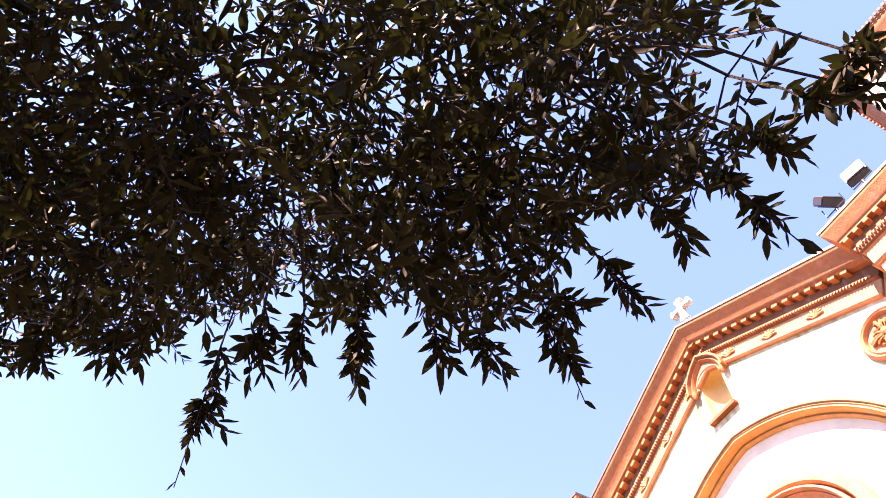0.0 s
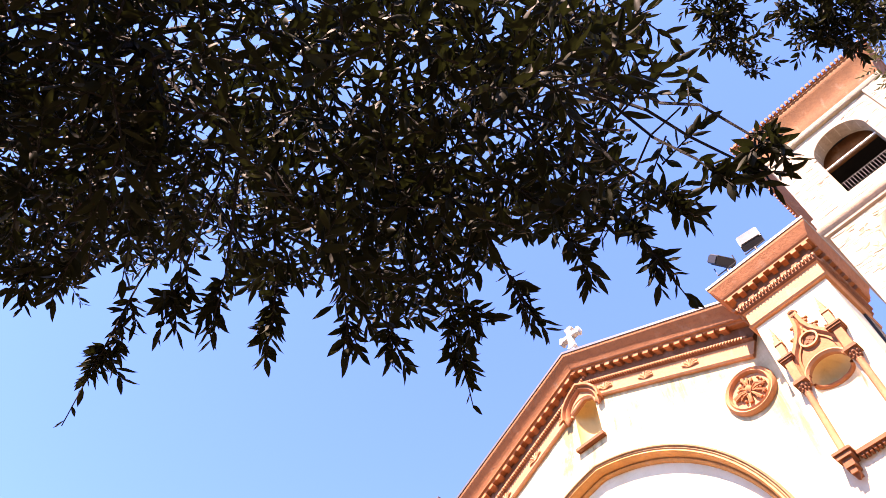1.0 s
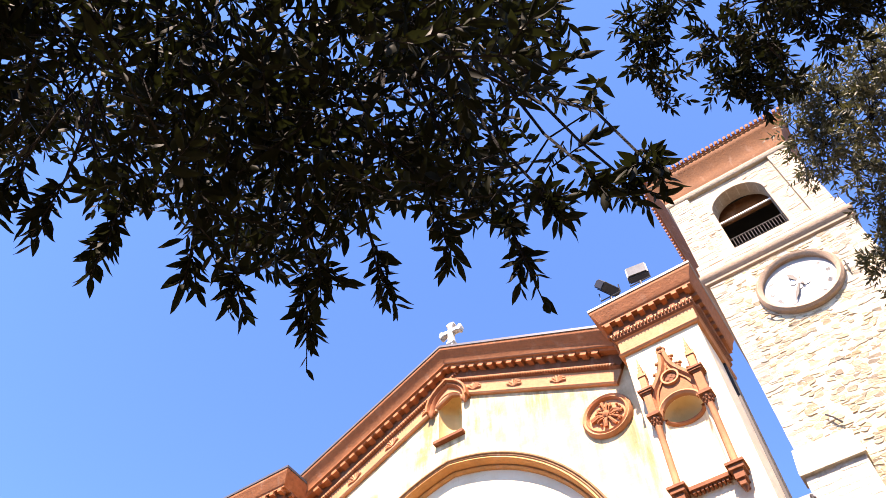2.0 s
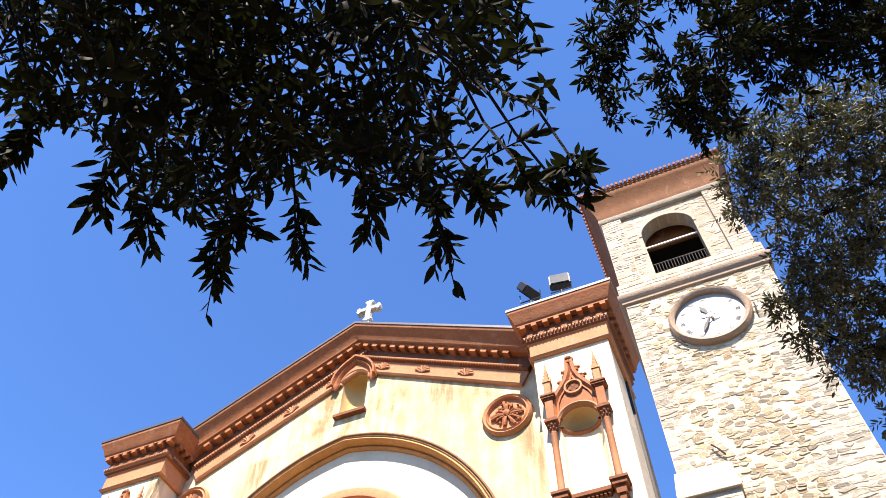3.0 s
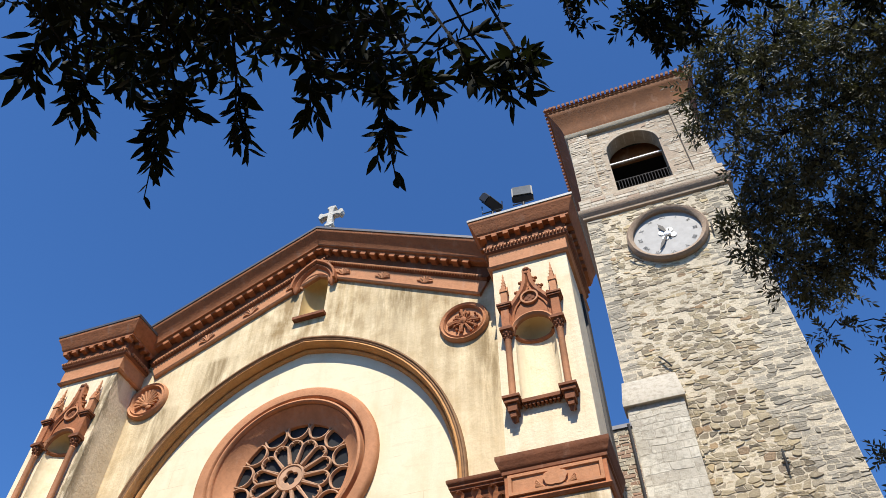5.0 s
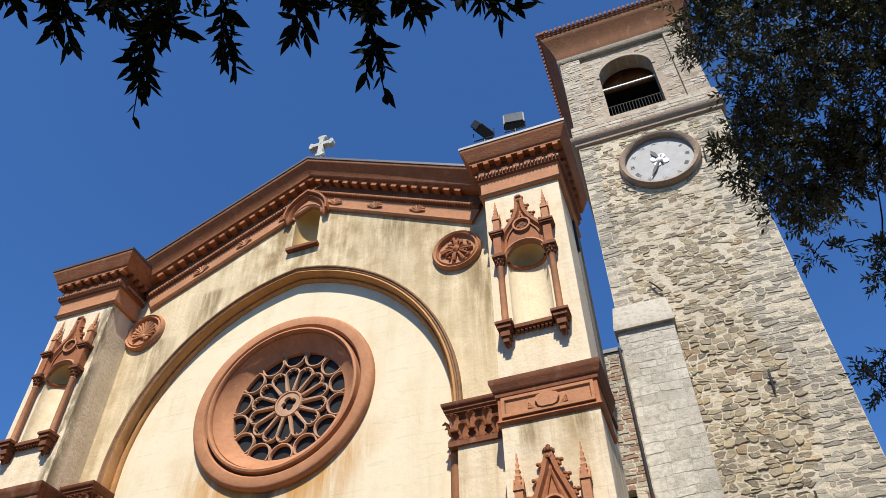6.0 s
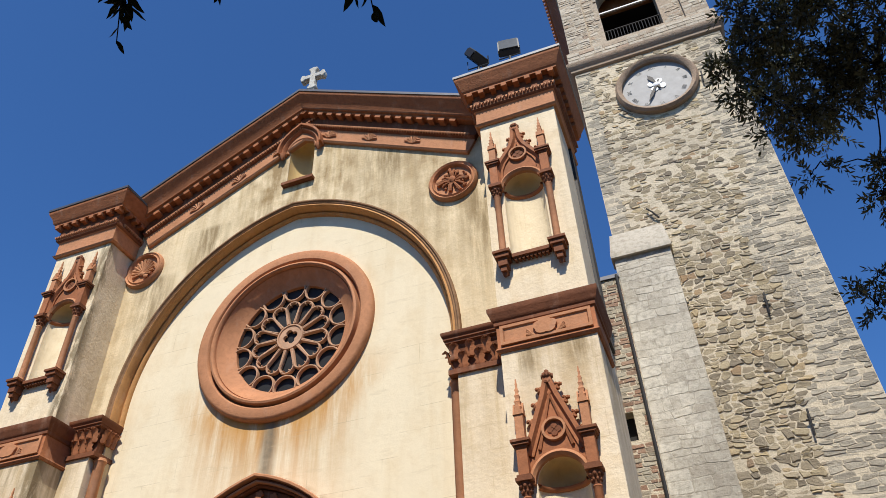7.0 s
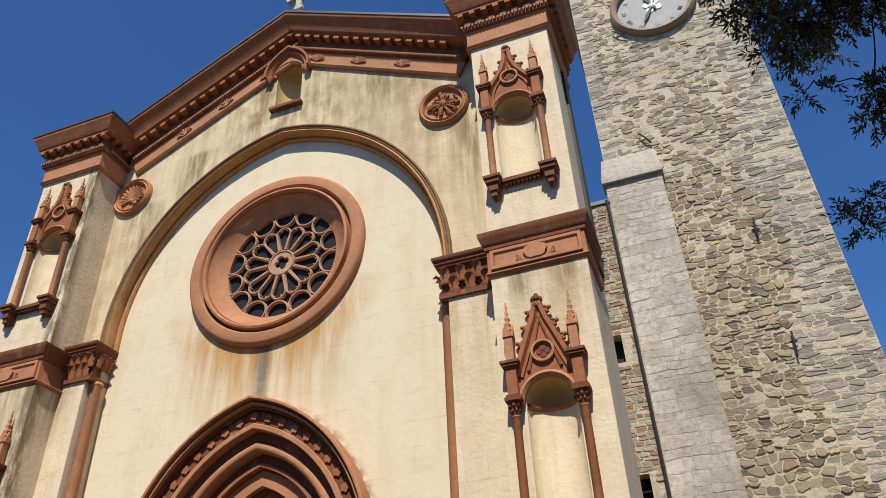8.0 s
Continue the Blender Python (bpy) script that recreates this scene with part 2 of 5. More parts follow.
QUOIN = stone_mat("quoin_stone", [(0.0, (0.26, 0.23, 0.175)), (0.4, (0.40, 0.35, 0.265)), (0.8, (0.48, 0.42, 0.32)), (1.0, (0.31, 0.275, 0.21))], 0.45, 1.0, 0.4)
TRACERY = earth_red("pale_tracery", (0.50, 0.295, 0.175), 0.75)
ASHLAR = stone_mat("ashlar_stone", [(0.0, (0.47, 0.42, 0.335)), (0.4, (0.57, 0.52, 0.42)), (0.85, (0.63, 0.58, 0.475)), (1.0, (0.44, 0.385, 0.30))], 0.55, 0.6, 0.5)
BUTTRESS_MORTAR = stone_mat("grey_mortar", [(0.0, (0.46, 0.415, 0.335)), (1.0, (0.50, 0.45, 0.36))], 0.5, 0.7, 0.5)
MORTAR = stone_mat("lime_mortar", [(0.0, (0.59, 0.50, 0.355)), (1.0, (0.63, 0.535, 0.385))], 0.3, 1.0, 0.35)
BRICK = stone_mat("old_brick", [(0.0, (0.29, 0.165, 0.105)), (0.3, (0.33, 0.215, 0.145)), (0.65, (0.37, 0.315, 0.23)), (1.0, (0.41, 0.36, 0.27))], 0.3, 0.7)
BELFRY = stone_mat("belfry_stone", [(0.0, (0.36, 0.285, 0.205)), (0.25, (0.50, 0.43, 0.33)), (0.6, (0.56, 0.49, 0.385)), (0.85, (0.46, 0.375, 0.275)), (1.0, (0.38, 0.27, 0.19))], 0.3, 0.9, 0.4)
STRING = stone_mat("string_stone", [(0.0, (0.31, 0.215, 0.145)), (1.0, (0.37, 0.27, 0.19))], 0.5, 0.9, 0.5)
EAVE = earth_red("painted_eave", (0.23, 0.092, 0.034), 0.6)
TILE = earth_red("roof_tile", (0.38, 0.17, 0.10))
DIAL = plain("clock_dial", (0.30, 0.29, 0.275), 0.6, 0.0, 4.0, 0.3)
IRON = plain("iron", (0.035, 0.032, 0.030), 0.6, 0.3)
WHITE = plain("white_paint", (0.80, 0.80, 0.78), 0.5)
GREYCASE = plain("grey_casing", (0.022, 0.023, 0.025), 0.5, 0.2)
# near-black puts the shade of unlit rooms into the colour
INSIDE_SHADE = plain("dark_interior", (0.03, 0.028, 0.026), 0.9)
WOOD = plain("oak_door", (0.15, 0.08, 0.04), 0.55)
SKY_BLOCK = plaster("house_plaster", (0.42, 0.33, 0.22), (0, 14, 0.2, 0.3), (0.25, 0.19, 0.12))
GRAVEL = stone_mat("worn_paving", [(0.0, (0.085, 0.066, 0.045)), (1.0, (0.10, 0.078, 0.054))], 0.2, 0.4)
# near-black bark and leaf tones: the thick crown's shade is put into the colour
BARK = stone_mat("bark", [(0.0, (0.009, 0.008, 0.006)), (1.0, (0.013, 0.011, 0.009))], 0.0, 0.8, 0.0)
LEAF_SHADED = leaf_mat("holm_oak_leaf", (0.006, 0.007, 0.004), (0.014, 0.016, 0.007), (0.020, 0.026, 0.006))
# paler copy for leaves in the sun, the light put into its colour
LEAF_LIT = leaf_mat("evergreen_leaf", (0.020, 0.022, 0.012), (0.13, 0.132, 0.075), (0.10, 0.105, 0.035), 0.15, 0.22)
_g = Mat("leaded_glass", 0.45, 0, 0.1)
GLASS = _g.done(_g.mix(_g.noise(3, 3), (0.014, 0.014, 0.014), (0.04, 0.04, 0.04)), _g.noise(12, 3), 0.2, 0.01)
_g = Mat("lamp_glass", 0.08, 0, 0.6)
LAMPGLASS = _g.done(_g.mix(_g.noise(9, 3), (0.07, 0.07, 0.06), (0.14, 0.135, 0.115)))


# ---- mesh helpers ----
def mesh_of(bm, name, material, smooth=40):
    bmesh.ops.recalc_face_normals(bm, faces=bm.faces)
    me = bpy.data.meshes.new(name)
    bm.to_mesh(me)
    bm.free()
    me.materials.append(material)
    if smooth:
        me.shade_smooth()
        me.set_sharp_from_angle(angle=radians(smooth))
    return me


def part(name, bm, material, parent, label="", smooth=40):
    """Link a bmesh as one mesh object under a thing or a part."""
    ob = new(name, mesh_of(bm, name, material, smooth))
    ob.parent = parent
    if label:
        tagged(ob, label)
    return ob


def thing(name, label, category, at=(0, 0, 0), group="", kind=""):
    ob = new(name)
    ob.location = at
    ob.empty_display_size = 0.2
    return tagged(ob, label, category, group, kind)


def B():
    return bmesh.new()


def box(bm, x0, x1, y0, y1, z0, z1):
    v = [bm.verts.new(p) for p in ((x0, y0, z0), (x1, y0, z0), (x1, y1, z0), (x0, y1, z0), (x0, y0, z1), (x1, y0, z1), (x1, y1, z1), (x0, y1, z1))]
    for f in ((3, 2, 1, 0), (4, 5, 6, 7), (0, 1, 5, 4), (1, 2, 6, 5), (2, 3, 7, 6), (3, 0, 4, 7)):
        bm.faces.new([v[i] for i in f])
    return bm


def prism(bm, pts, y0, y1):
    """An outline in x and z, drawn out from y0 to y1."""
    a = [bm.verts.new((x, y0, z)) for x, z in pts]
    b = [bm.verts.new((x, y1, z)) for x, z in pts]
    n = len(pts)
    f = [bm.faces.new(a), bm.faces.new(b[::-1])]
    for i in range(n):
        bm.faces.new((a[i], b[i], b[(i + 1) % n], a[(i + 1) % n]))
    for q in f:
        q.normal_update()
    bmesh.ops.triangulate(bm, faces=f, ngon_method='EAR_CLIP')
    return bm


def lathe(bm, cx, cy, prof, n=14):
    """A turned shape round an upright axis: rows of radius and height."""
    rings = [[bm.verts.new((cx + r * math.cos(math.tau * k / n), cy + r * math.sin(math.tau * k / n), z)) for k in range(n)] for r, z in prof]
    for a, b in zip(rings, rings[1:]):
        for k in range(n):
            bm.faces.new((a[k], a[(k + 1) % n], b[(k + 1) % n], b[k]))
    bm.faces.new(rings[0][::-1])
    bm.faces.new(rings[-1])
    return bm


def spire(bm, cx, cy, prof, turn=0.0):
    """A four-sided tapering shape: rows of half width and height."""
    rings = [[bm.verts.new((cx + r * 1.414 * math.cos(turn + math.pi / 4 + math.pi / 2 * k), cy + r * 1.414 * math.sin(turn + math.pi / 4 + math.pi / 2 * k), z)) for k in range(4)] for r, z in prof]
    for a, b in zip(rings, rings[1:]):
        for k in range(4):
            bm.faces.new((a[k], a[(k + 1) % 4], b[(k + 1) % 4], b[k]))
    bm.faces.new(rings[0][::-1])
    bm.faces.new(rings[-1])
    return bm


def sweep(bm, path, prof, closed=False):
    """A closed profile of (outward, y) drawn along a path in x and z; outward is to the right of the way."""
    n, rings = len(path), []
    for i, (x, z) in enumerate(path):
        a = path[(i - 1) % n] if closed or i else path[0]
        c = path[(i + 1) % n] if closed or i < n - 1 else path[-1]
        d1, d2 = Vector((x - a[0], z - a[1])), Vector((c[0] - x, c[1] - z))
        d1 = d2 if d1.length < 1e-6 else d1
        d2 = d1 if d2.length < 1e-6 else d2
        n1, n2 = Vector((d1.y, -d1.x)).normalized(), Vector((d2.y, -d2.x)).normalized()
        m = (n1 + n2).normalized()
        m /= max(m.dot(n1), 0.4)
        rings.append([bm.verts.new((x + m.x * o, y, z + m.y * o)) for o, y in prof])
    k = len(prof)
    pairs = list(zip(rings, rings[1:])) + ([(rings[-1], rings[0])] if closed else [])
    for a, b in pairs:
        for j in range(k):
            bm.faces.new((a[j], b[j], b[(j + 1) % k], a[(j + 1) % k]))
    if not closed:
        bm.faces.new(rings[0])
        bm.faces.new(rings[-1][::-1])
    return bm


def tube(bm, pts, r0, r1=None, n=6):
    """A round bar along points, from one thickness to another."""
    r1 = r0 if r1 is None else r1
    pts, rings = [Vector(p) for p in pts], []
    for i, p in enumerate(pts):
        d = (pts[min(i + 1, len(pts) - 1)] - pts[max(i - 1, 0)]).normalized()
        s = d.orthogonal().normalized() if abs(d.y) < 0.9 else d.cross(Vector((1, 0, 0))).normalized()
        u, r = d.cross(s), r0 + (r1 - r0) * i / max(len(pts) - 1, 1)
        rings.append([bm.verts.new(p + r * (math.cos(math.tau * k / n) * s + math.sin(math.tau * k / n) * u)) for k in range(n)])
    for a, b in zip(rings, rings[1:]):
        for k in range(n):
            bm.faces.new((a[k], a[(k + 1) % n], b[(k + 1) % n], b[k]))
    bm.faces.new(rings[0][::-1])
    bm.faces.new(rings[-1])
    return bm


def blob(bm, x, y, z, rx, ry, rz, n=7):
    m = Matrix.LocRotScale((x, y, z), None, (rx, ry, rz))
    bmesh.ops.create_icosphere(bm, subdivisions=1, radius=1, matrix=m)
    return bm


def arc(cx, cz, half, rise, n=18, flip=False):
    """A pointed or round arch from its right foot over the top to its left foot."""
    s = rise * rise / half
    R, c = (half + s) / 2, (s - half) / 2
    top = math.atan2(rise, c) if c > 1e-6 else math.pi / 2
    right = [(cx - c + R * math.cos(top * k / n), cz + R * math.sin(top * k / n)) for k in range(n + 1)]
    return right + [(2 * cx - x, z) for x, z in right[-2::-1]]


def half(path, side, cx):
    """The right (1) or left (-1) half of an arch path, from foot to top."""
    n = len(path) // 2
    return path[: n + 1] if side > 0 else path[: n - 1 : -1]


def circle(cx, cz, r, n=48):
    return [(cx + r * math.cos(math.tau * k / n), cz + r * math.sin(math.tau * k / n)) for k in range(n)]


def hollow(bm, cx, y, z0, zs, r, deep, n=14):
    """The inside of a round-headed niche below its dome: a half cylinder and its floor."""
    grid = [[bm.verts.new((cx + r * math.cos(math.pi * k / n), y + deep * math.sin(math.pi * k / n), z)) for k in range(n + 1)] for z in (z0, zs)]
    for k in range(n):
        bm.faces.new((grid[0][k], grid[0][k + 1], grid[1][k + 1], grid[1][k]))
    bm.faces.new(grid[0])
    return bm


def dome(bm, cx, y, zs, r, deep, n=14):
    """The quarter dome of a niche."""
    grid = []
    for j in range(7):
        e = math.pi / 2 * j / 6
        grid.append([bm.verts.new((cx + r * math.cos(e) * math.cos(math.pi * k / n), y + deep * math.cos(e) * math.sin(math.pi * k / n), zs + r * math.sin(e))) for k in range(n + 1)])
    for a, b in zip(grid, grid[1:]):
        for k in range(n):
            bm.faces.new((a[k], a[k + 1], b[k + 1], b[k]))
    bmesh.ops.remove_doubles(bm, verts=bm.verts, dist=0.0005)
    return bm


def niche_ledge(bm, cx, y, z, r, deep, n=14):
    """A thin moulding round the inside of a niche at the foot of its dome."""
    rows = ((0.0, -0.05), (0.025, -0.045), (0.05, -0.02), (0.055, 0.01), (0.0, 0.025))
    rings = [[bm.verts.new((cx + (r - o) * math.cos(math.pi * k / n), y + (deep - o) * math.sin(math.pi * k / n), z + h)) for k in range(n + 1)] for o, h in rows]
    for a, b in zip(rings, rings[1:]):
        for k in range(n):
            bm.faces.new((a[k], a[k + 1], b[k + 1], b[k]))
    return bm


# ---- the church front ----
AX = -0.08          # middle line of the front
PIER = ((4.58, 6.10), (-5.92, -4.38))
PY = -0.78          # front of the upper piers
LY = -0.84          # front of the lower piers
church = thing("church", "cream plastered church front with terracotta mouldings and rose window", "church")
SPRING = 9.2
ARCH_IN = arc(AX, SPRING, 3.62, 4.22, 24)
ARCH_OUT = arc(AX, SPRING, 3.94, 4.46, 24)
SN_X, SN_Z0, SN_ZS, SN_R = AX + 0.03, 14.29, 15.34, 0.33   # little niche in the gable


def gable(dz):
    """Height line of the gable: right end, top, left end."""
    return [(4.62, 16.92 + dz - 0.515 * 4.62), (0.03, 16.92 + dz), (-4.50, 16.92 + dz - 0.515 * 4.53)]


def build_front_wall():
    bm = B()
    sn = [(SN_X + SN_R * math.cos(math.pi * k / 16), SN_ZS + SN_R * math.sin(math.pi * k / 16)) for k in range(17)]
    for s in (1, -1):
        foot = half(ARCH_IN, s, AX)
        edge = 4.66 if s > 0 else -4.46
        niche = [(SN_X, SN_Z0), (SN_X + s * SN_R, SN_Z0)] + (sn[:9] if s > 0 else sn[:7:-1])
        top = [(SN_X, 16.7), (edge, 16.7 - 0.515 * abs(edge - 0.03))]
        pts = [(edge, 0), (foot[0][0], 0)] + foot + niche + top
        prism(bm, pts, 0.0, 0.24)
    part("front_wall", bm, PLASTER, church, "cream plaster streaked with grey rain marks")
    bm = B()
    portal = arc(AX, 4.2, 2.24, 2.88, 16)
    for s in (1, -1):
        ring = [(AX + s * 1.70 * math.sin(math.pi * k / 24), 10.27 - 1.70 * math.cos(math.pi * k / 24)) for k in range(25)]
        pts = [(AX + s * 3.95, 0), (AX + s * 2.24, 0)] + half(portal, s, AX) + ring + [(AX, 13.75), (AX + s * 3.95, 13.75)]
        prism(bm, pts, 0.22 if s > 0 else 0.2201, 0.62)
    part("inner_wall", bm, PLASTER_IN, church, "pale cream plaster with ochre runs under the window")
    bm = B()
    hollow(bm, SN_X, 0.02, SN_Z0, SN_ZS, SN_R, 0.40)
    dome(bm, SN_X, 0.02, SN_ZS, SN_R, 0.40)
    bmesh.ops.remove_doubles(bm, verts=bm.verts, dist=0.0005)
    part("gable_niche", bm, NICHE_SHADE, church, "empty round-headed niche in yellow plaster, shade put into its colour")
    bm = box(B(), AX - 0.37, AX + 0.44, -0.13, 0.06, 14.21, 14.29)
    part("gable_niche_sill", bm, RED_DEEP_SHADED, church)
    # great arch moulding and its soffit
    arch_path = [(ARCH_IN[0][0], 8.88)] + ARCH_IN + [(ARCH_IN[-1][0], 8.88)]
    bm = sweep(B(), arch_path, [(0.055, 0.05), (0.055, -0.05), (0.08, -0.07), (0.10, -0.055), (0.125, -0.09), (0.155, -0.09), (0.165, -0.03), (0.165, 0.05)])
    part("arch_moulding", bm, OCHRE, church, "brown moulded pointed arch")
    bm = sweep(B(), arch_path, [(-0.012, 0.23), (-0.012, -0.02), (0.02, -0.07), (0.06, -0.045), (0.06, 0.23)])
    part("arch_soffit", bm, OCHRE_BOUNCE, church, "orange-ochre inner face of the arch, bounced light put into its colour")
    bm = sweep(B(), arch_path, [(-0.014, 0.23), (-0.014, 0.15), (-0.05, 0.13), (-0.08, 0.15), (-0.10, 0.19), (-0.10, 0.23)])
    part("inner_arch_roll", bm, OCHRE_BOUNCE, church, "thin ochre roll in the arch corner")


def build_gable_cornice():
    corn = new("gable_cornice")
    corn.parent = church
    tagged(corn, "dark red raking cornice with blocks and toothed string")
    line = gable(0)
    part("corona", sweep(B(), line, [(-0.42, 0.3), (-0.42, -0.27), (-0.385, -0.29), (-0.37, -0.345), (-0.34, -0.35), (-0.20, -0.46), (-0.10, -0.56), (-0.08, -0.575), (0.0, -0.58), (0.0, 0.3)]), RED, corn)
    part("flashing", sweep(B(), gable(0.012), [(0.0, 0.32), (0.0, -0.58), (-0.035, -0.585), (-0.035, -0.60), (0.03, -0.60), (0.03, 0.32)]), DARKLEAD, corn, "thin metal flashing")
    # dark gap under the blocks: its shade is put into the colour
    part("bed_moulding", sweep(B(), line, [(-0.78, 0.05), (-0.78, -0.1), (-0.74, -0.15), (-0.70, -0.12), (-0.42, -0.12), (-0.42, 0.05)]), RED_DEEP_SHADED, corn)
    part("frieze", sweep(B(), line, [(-1.17, 0.02), (-1.17, -0.07), (-1.13, -0.10), (-1.11, -0.07), (-0.78, -0.07), (-0.78, 0.02)]), RED_PALE, corn)
    # blocks and teeth along both slopes
    block = mesh_of(box(B(), -0.075, 0.075, -0.30, -0.1, -0.03, 0.06), "modillion", RED)
    bm = B()
    prism(bm, [(-0.03, 0.035), (0.0, -0.035), (0.03, 0.035)], -0.17, -0.1)
    tooth = mesh_of(bm, "tooth", RED_PALE)
    bm = B()
    for a in range(7):
        th = math.pi * (0.08 + 0.14 * a)
        tube(bm, [(0.03 * math.cos(th), -0.08, -0.08), (0.13 * math.cos(th), -0.095, -0.06 + 0.12 * math.sin(th)), (0.21 * math.cos(th), -0.08, -0.06 + 0.17 * math.sin(th))], 0.014, 0.03, 5)
    flower = mesh_of(bm, "frieze_flower", RED_PALE)
    tilt = math.atan(0.515)
    for s in (1, -1):
        d = Vector((s * math.cos(tilt), -math.sin(tilt)))
        up = Vector((s * math.sin(tilt), math.cos(tilt)))
        long = 4.53 / math.cos(tilt)
        for me, step, drop, first in ((block, 0.29, 0.475, 0.2), (tooth, 0.072, 0.74, 0.1), (flower, 1.2, 0.95, 1.25)):
            for k in range(int((long - first) / step)):
                p = Vector((0.03, 16.92)) + d * (first + k * step) - up * drop
                ob = new(me.name, me)
                ob.matrix_world = pose(p.x, 0, p.y, 0, s * math.degrees(tilt), 0)
                ob.parent = corn
    # little hood over the niche
    ring = [(SN_X + 0.36 * math.cos(math.pi * k / 18), SN_ZS - 0.02 + 0.36 * math.sin(math.pi * k / 18)) for k in range(19)]
    part("niche_rim", sweep(B(), ring, [(-0.02, 0.02), (-0.02, -0.05), (0.02, -0.09), (0.06, -0.06), (0.06, 0.02)]), RED_PALE, church)
    hood = [(SN_X + a, z) for a, z in ((0.54, 15.28), (0.53, 15.46), (0.47, 15.64), (0.36, 15.80), (0.22, 15.93), (0.0, 16.08), (-0.22, 15.93), (-0.36, 15.80), (-0.47, 15.64), (-0.53, 15.46), (-0.54, 15.28))]
    part("niche_hood", sweep(B(), hood, [(-0.13, 0.02), (-0.13, -0.10), (-0.08, -0.16), (-0.03, -0.13), (0.0, -0.22), (0.05, -0.22), (0.05, 0.02)]), RED, church)
    for x in (SN_X + 0.48, SN_X - 0.48):
        part("hood_corbel", lathe(B(), x, -0.1, [(0.02, 15.12), (0.05, 15.17), (0.075, 15.25), (0.075, 15.30)], 10), RED, church)


def wrap(bm, x0, x1, y, back, prof):
    """A moulded profile of (projection, height) run round three sides of a pier."""
    rings = [[bm.verts.new(p) for p in ((x0 - o, back, z), (x0 - o, y - o, z), (x1 + o, y - o, z), (x1 + o, back, z))] for o, z in prof]
    for a, b in zip(rings, rings[1:]):
        for k in range(3):
            bm.faces.new((a[k], a[k + 1], b[k + 1], b[k]))
        bm.faces.new((a[3], a[0], b[0], b[3]))
    bm.faces.new(rings[0][::-1])
    bm.faces.new(rings[-1])
    return bm


def build_pier(x0, x1, top):
    s = 1 if x0 > 0 else -1
    cx = (x0 + x1) / 2 - 0.06 * s
    name = "pier"
    ob = new(name)
    ob.parent = church
    # upper shaft with its niche opening
    for zlo, zhi, y, z0, zs, r in ((8.6, top - 0.8, PY, 9.9, 11.38, 0.37), (0.0, 8.0, LY, 3.3, 5.78, 0.36)):
        bm = B()
        for side in (1, -1):
            edge = x1 if side > 0 else x0
            head = [(cx + side * r * math.cos(math.pi / 2 * k / 8), zs + r * math.sin(math.pi / 2 * k / 8)) for k in range(9)]
            prism(bm, [(cx, zlo), (edge, zlo), (edge, zhi), (cx, zhi)] + head[::-1] + [(cx + side * r, z0), (cx, z0)], y, y + 0.50)
        box(bm, x0, x1, y + 0.50, 0.42, zlo, zhi)
        bmesh.ops.remove_doubles(bm, verts=bm.verts, dist=0.0004)
        part("upper_shaft" if zlo > 1 else "lower_shaft", bm, PLASTER_PIER if zlo > 1 else PLASTER_LOW, ob)
    for y, z0, zs, r in ((PY, 9.9, 11.38, 0.37), (LY, 3.3, 5.78, 0.36)):
        part("niche", hollow(B(), cx, y + 0.01, z0, zs, r, 0.26), NICHE_BACK, ob, "empty half-round niche in pale plaster")
        part("niche_dome", dome(B(), cx, y + 0.01, zs, r, 0.34), NICHE_SHADE, ob, "ochre half dome, its shade put into the colour")
        part("niche_ledge", niche_ledge(B(), cx, y + 0.01, zs, r, 0.26), RED, ob)
    # crowning entablature
    z = top
    part("frieze", wrap(B(), x0, x1, PY, 1.0, [(0.06, z - 1.34), (0.09, z - 1.30), (0.05, z - 1.27), (0.05, z - 0.92), (0.08, z - 0.90)]), RED_PALE, ob)
    part("bed_moulding", wrap(B(), x0, x1, PY, 1.05, [(0.05, z - 0.92), (0.12, z - 0.86), (0.12, z - 0.78), (0.09, z - 0.72), (0.09, z - 0.42)]), RED_DEEP_SHADED, ob)
    part("corona", wrap(B(), x0, x1, PY, 1.15, [(0.22, z - 0.44), (0.22, z - 0.39), (0.25, z - 0.37), (0.29, z - 0.24), (0.36, z - 0.12), (0.37, z - 0.10), (0.37, z)]), RED, ob)
    part("flashing", wrap(B(), x0, x1, PY, 1.18, [(0.378, z - 0.04), (0.39, z - 0.04), (0.39, z + 0.025), (0.0, z + 0.06)]), LEAD if s > 0 else DARKLEAD, ob, "grey metal capping")
    block = mesh_of(box(B(), -0.055, 0.055, -0.15, 0.02, -0.04, 0.055), "modillion", RED)
    tooth = mesh_of(prism(B(), [(-0.03, 0.035), (0.0, -0.035), (0.03, 0.035)], -0.05, 0.02), "tooth", RED_PALE)
    for me, step, zz, o in ((block, 0.22, z - 0.50, 0.09), (tooth, 0.072, z - 0.80, 0.12)):
        n = int((x1 - x0 + 0.2) / step)
        for k in range(n + 1):
            q = new(me.name, me)
            q.matrix_world = pose(x0 - 0.1 + (x1 - x0 + 0.2) * k / n, PY - o, zz)
            q.parent = ob
        for side in (x0, x1):
            m = int(1.75 / step)
            for k in range(m):
                q = new(me.name, me)
                q.matrix_world = pose(side + (o if side == x1 else -o), PY + 0.1 + k * step, zz, 0, 0, 90 if side == x1 else -90)
                q.parent = ob
    # middle entablature with a sunk panel and leaf shield
    part("middle_band", wrap(B(), x0, x1, LY, 0.3, [(0.03, 7.96), (0.06, 8.0), (0.03, 8.05), (0.03, 8.46)]), RED, ob)
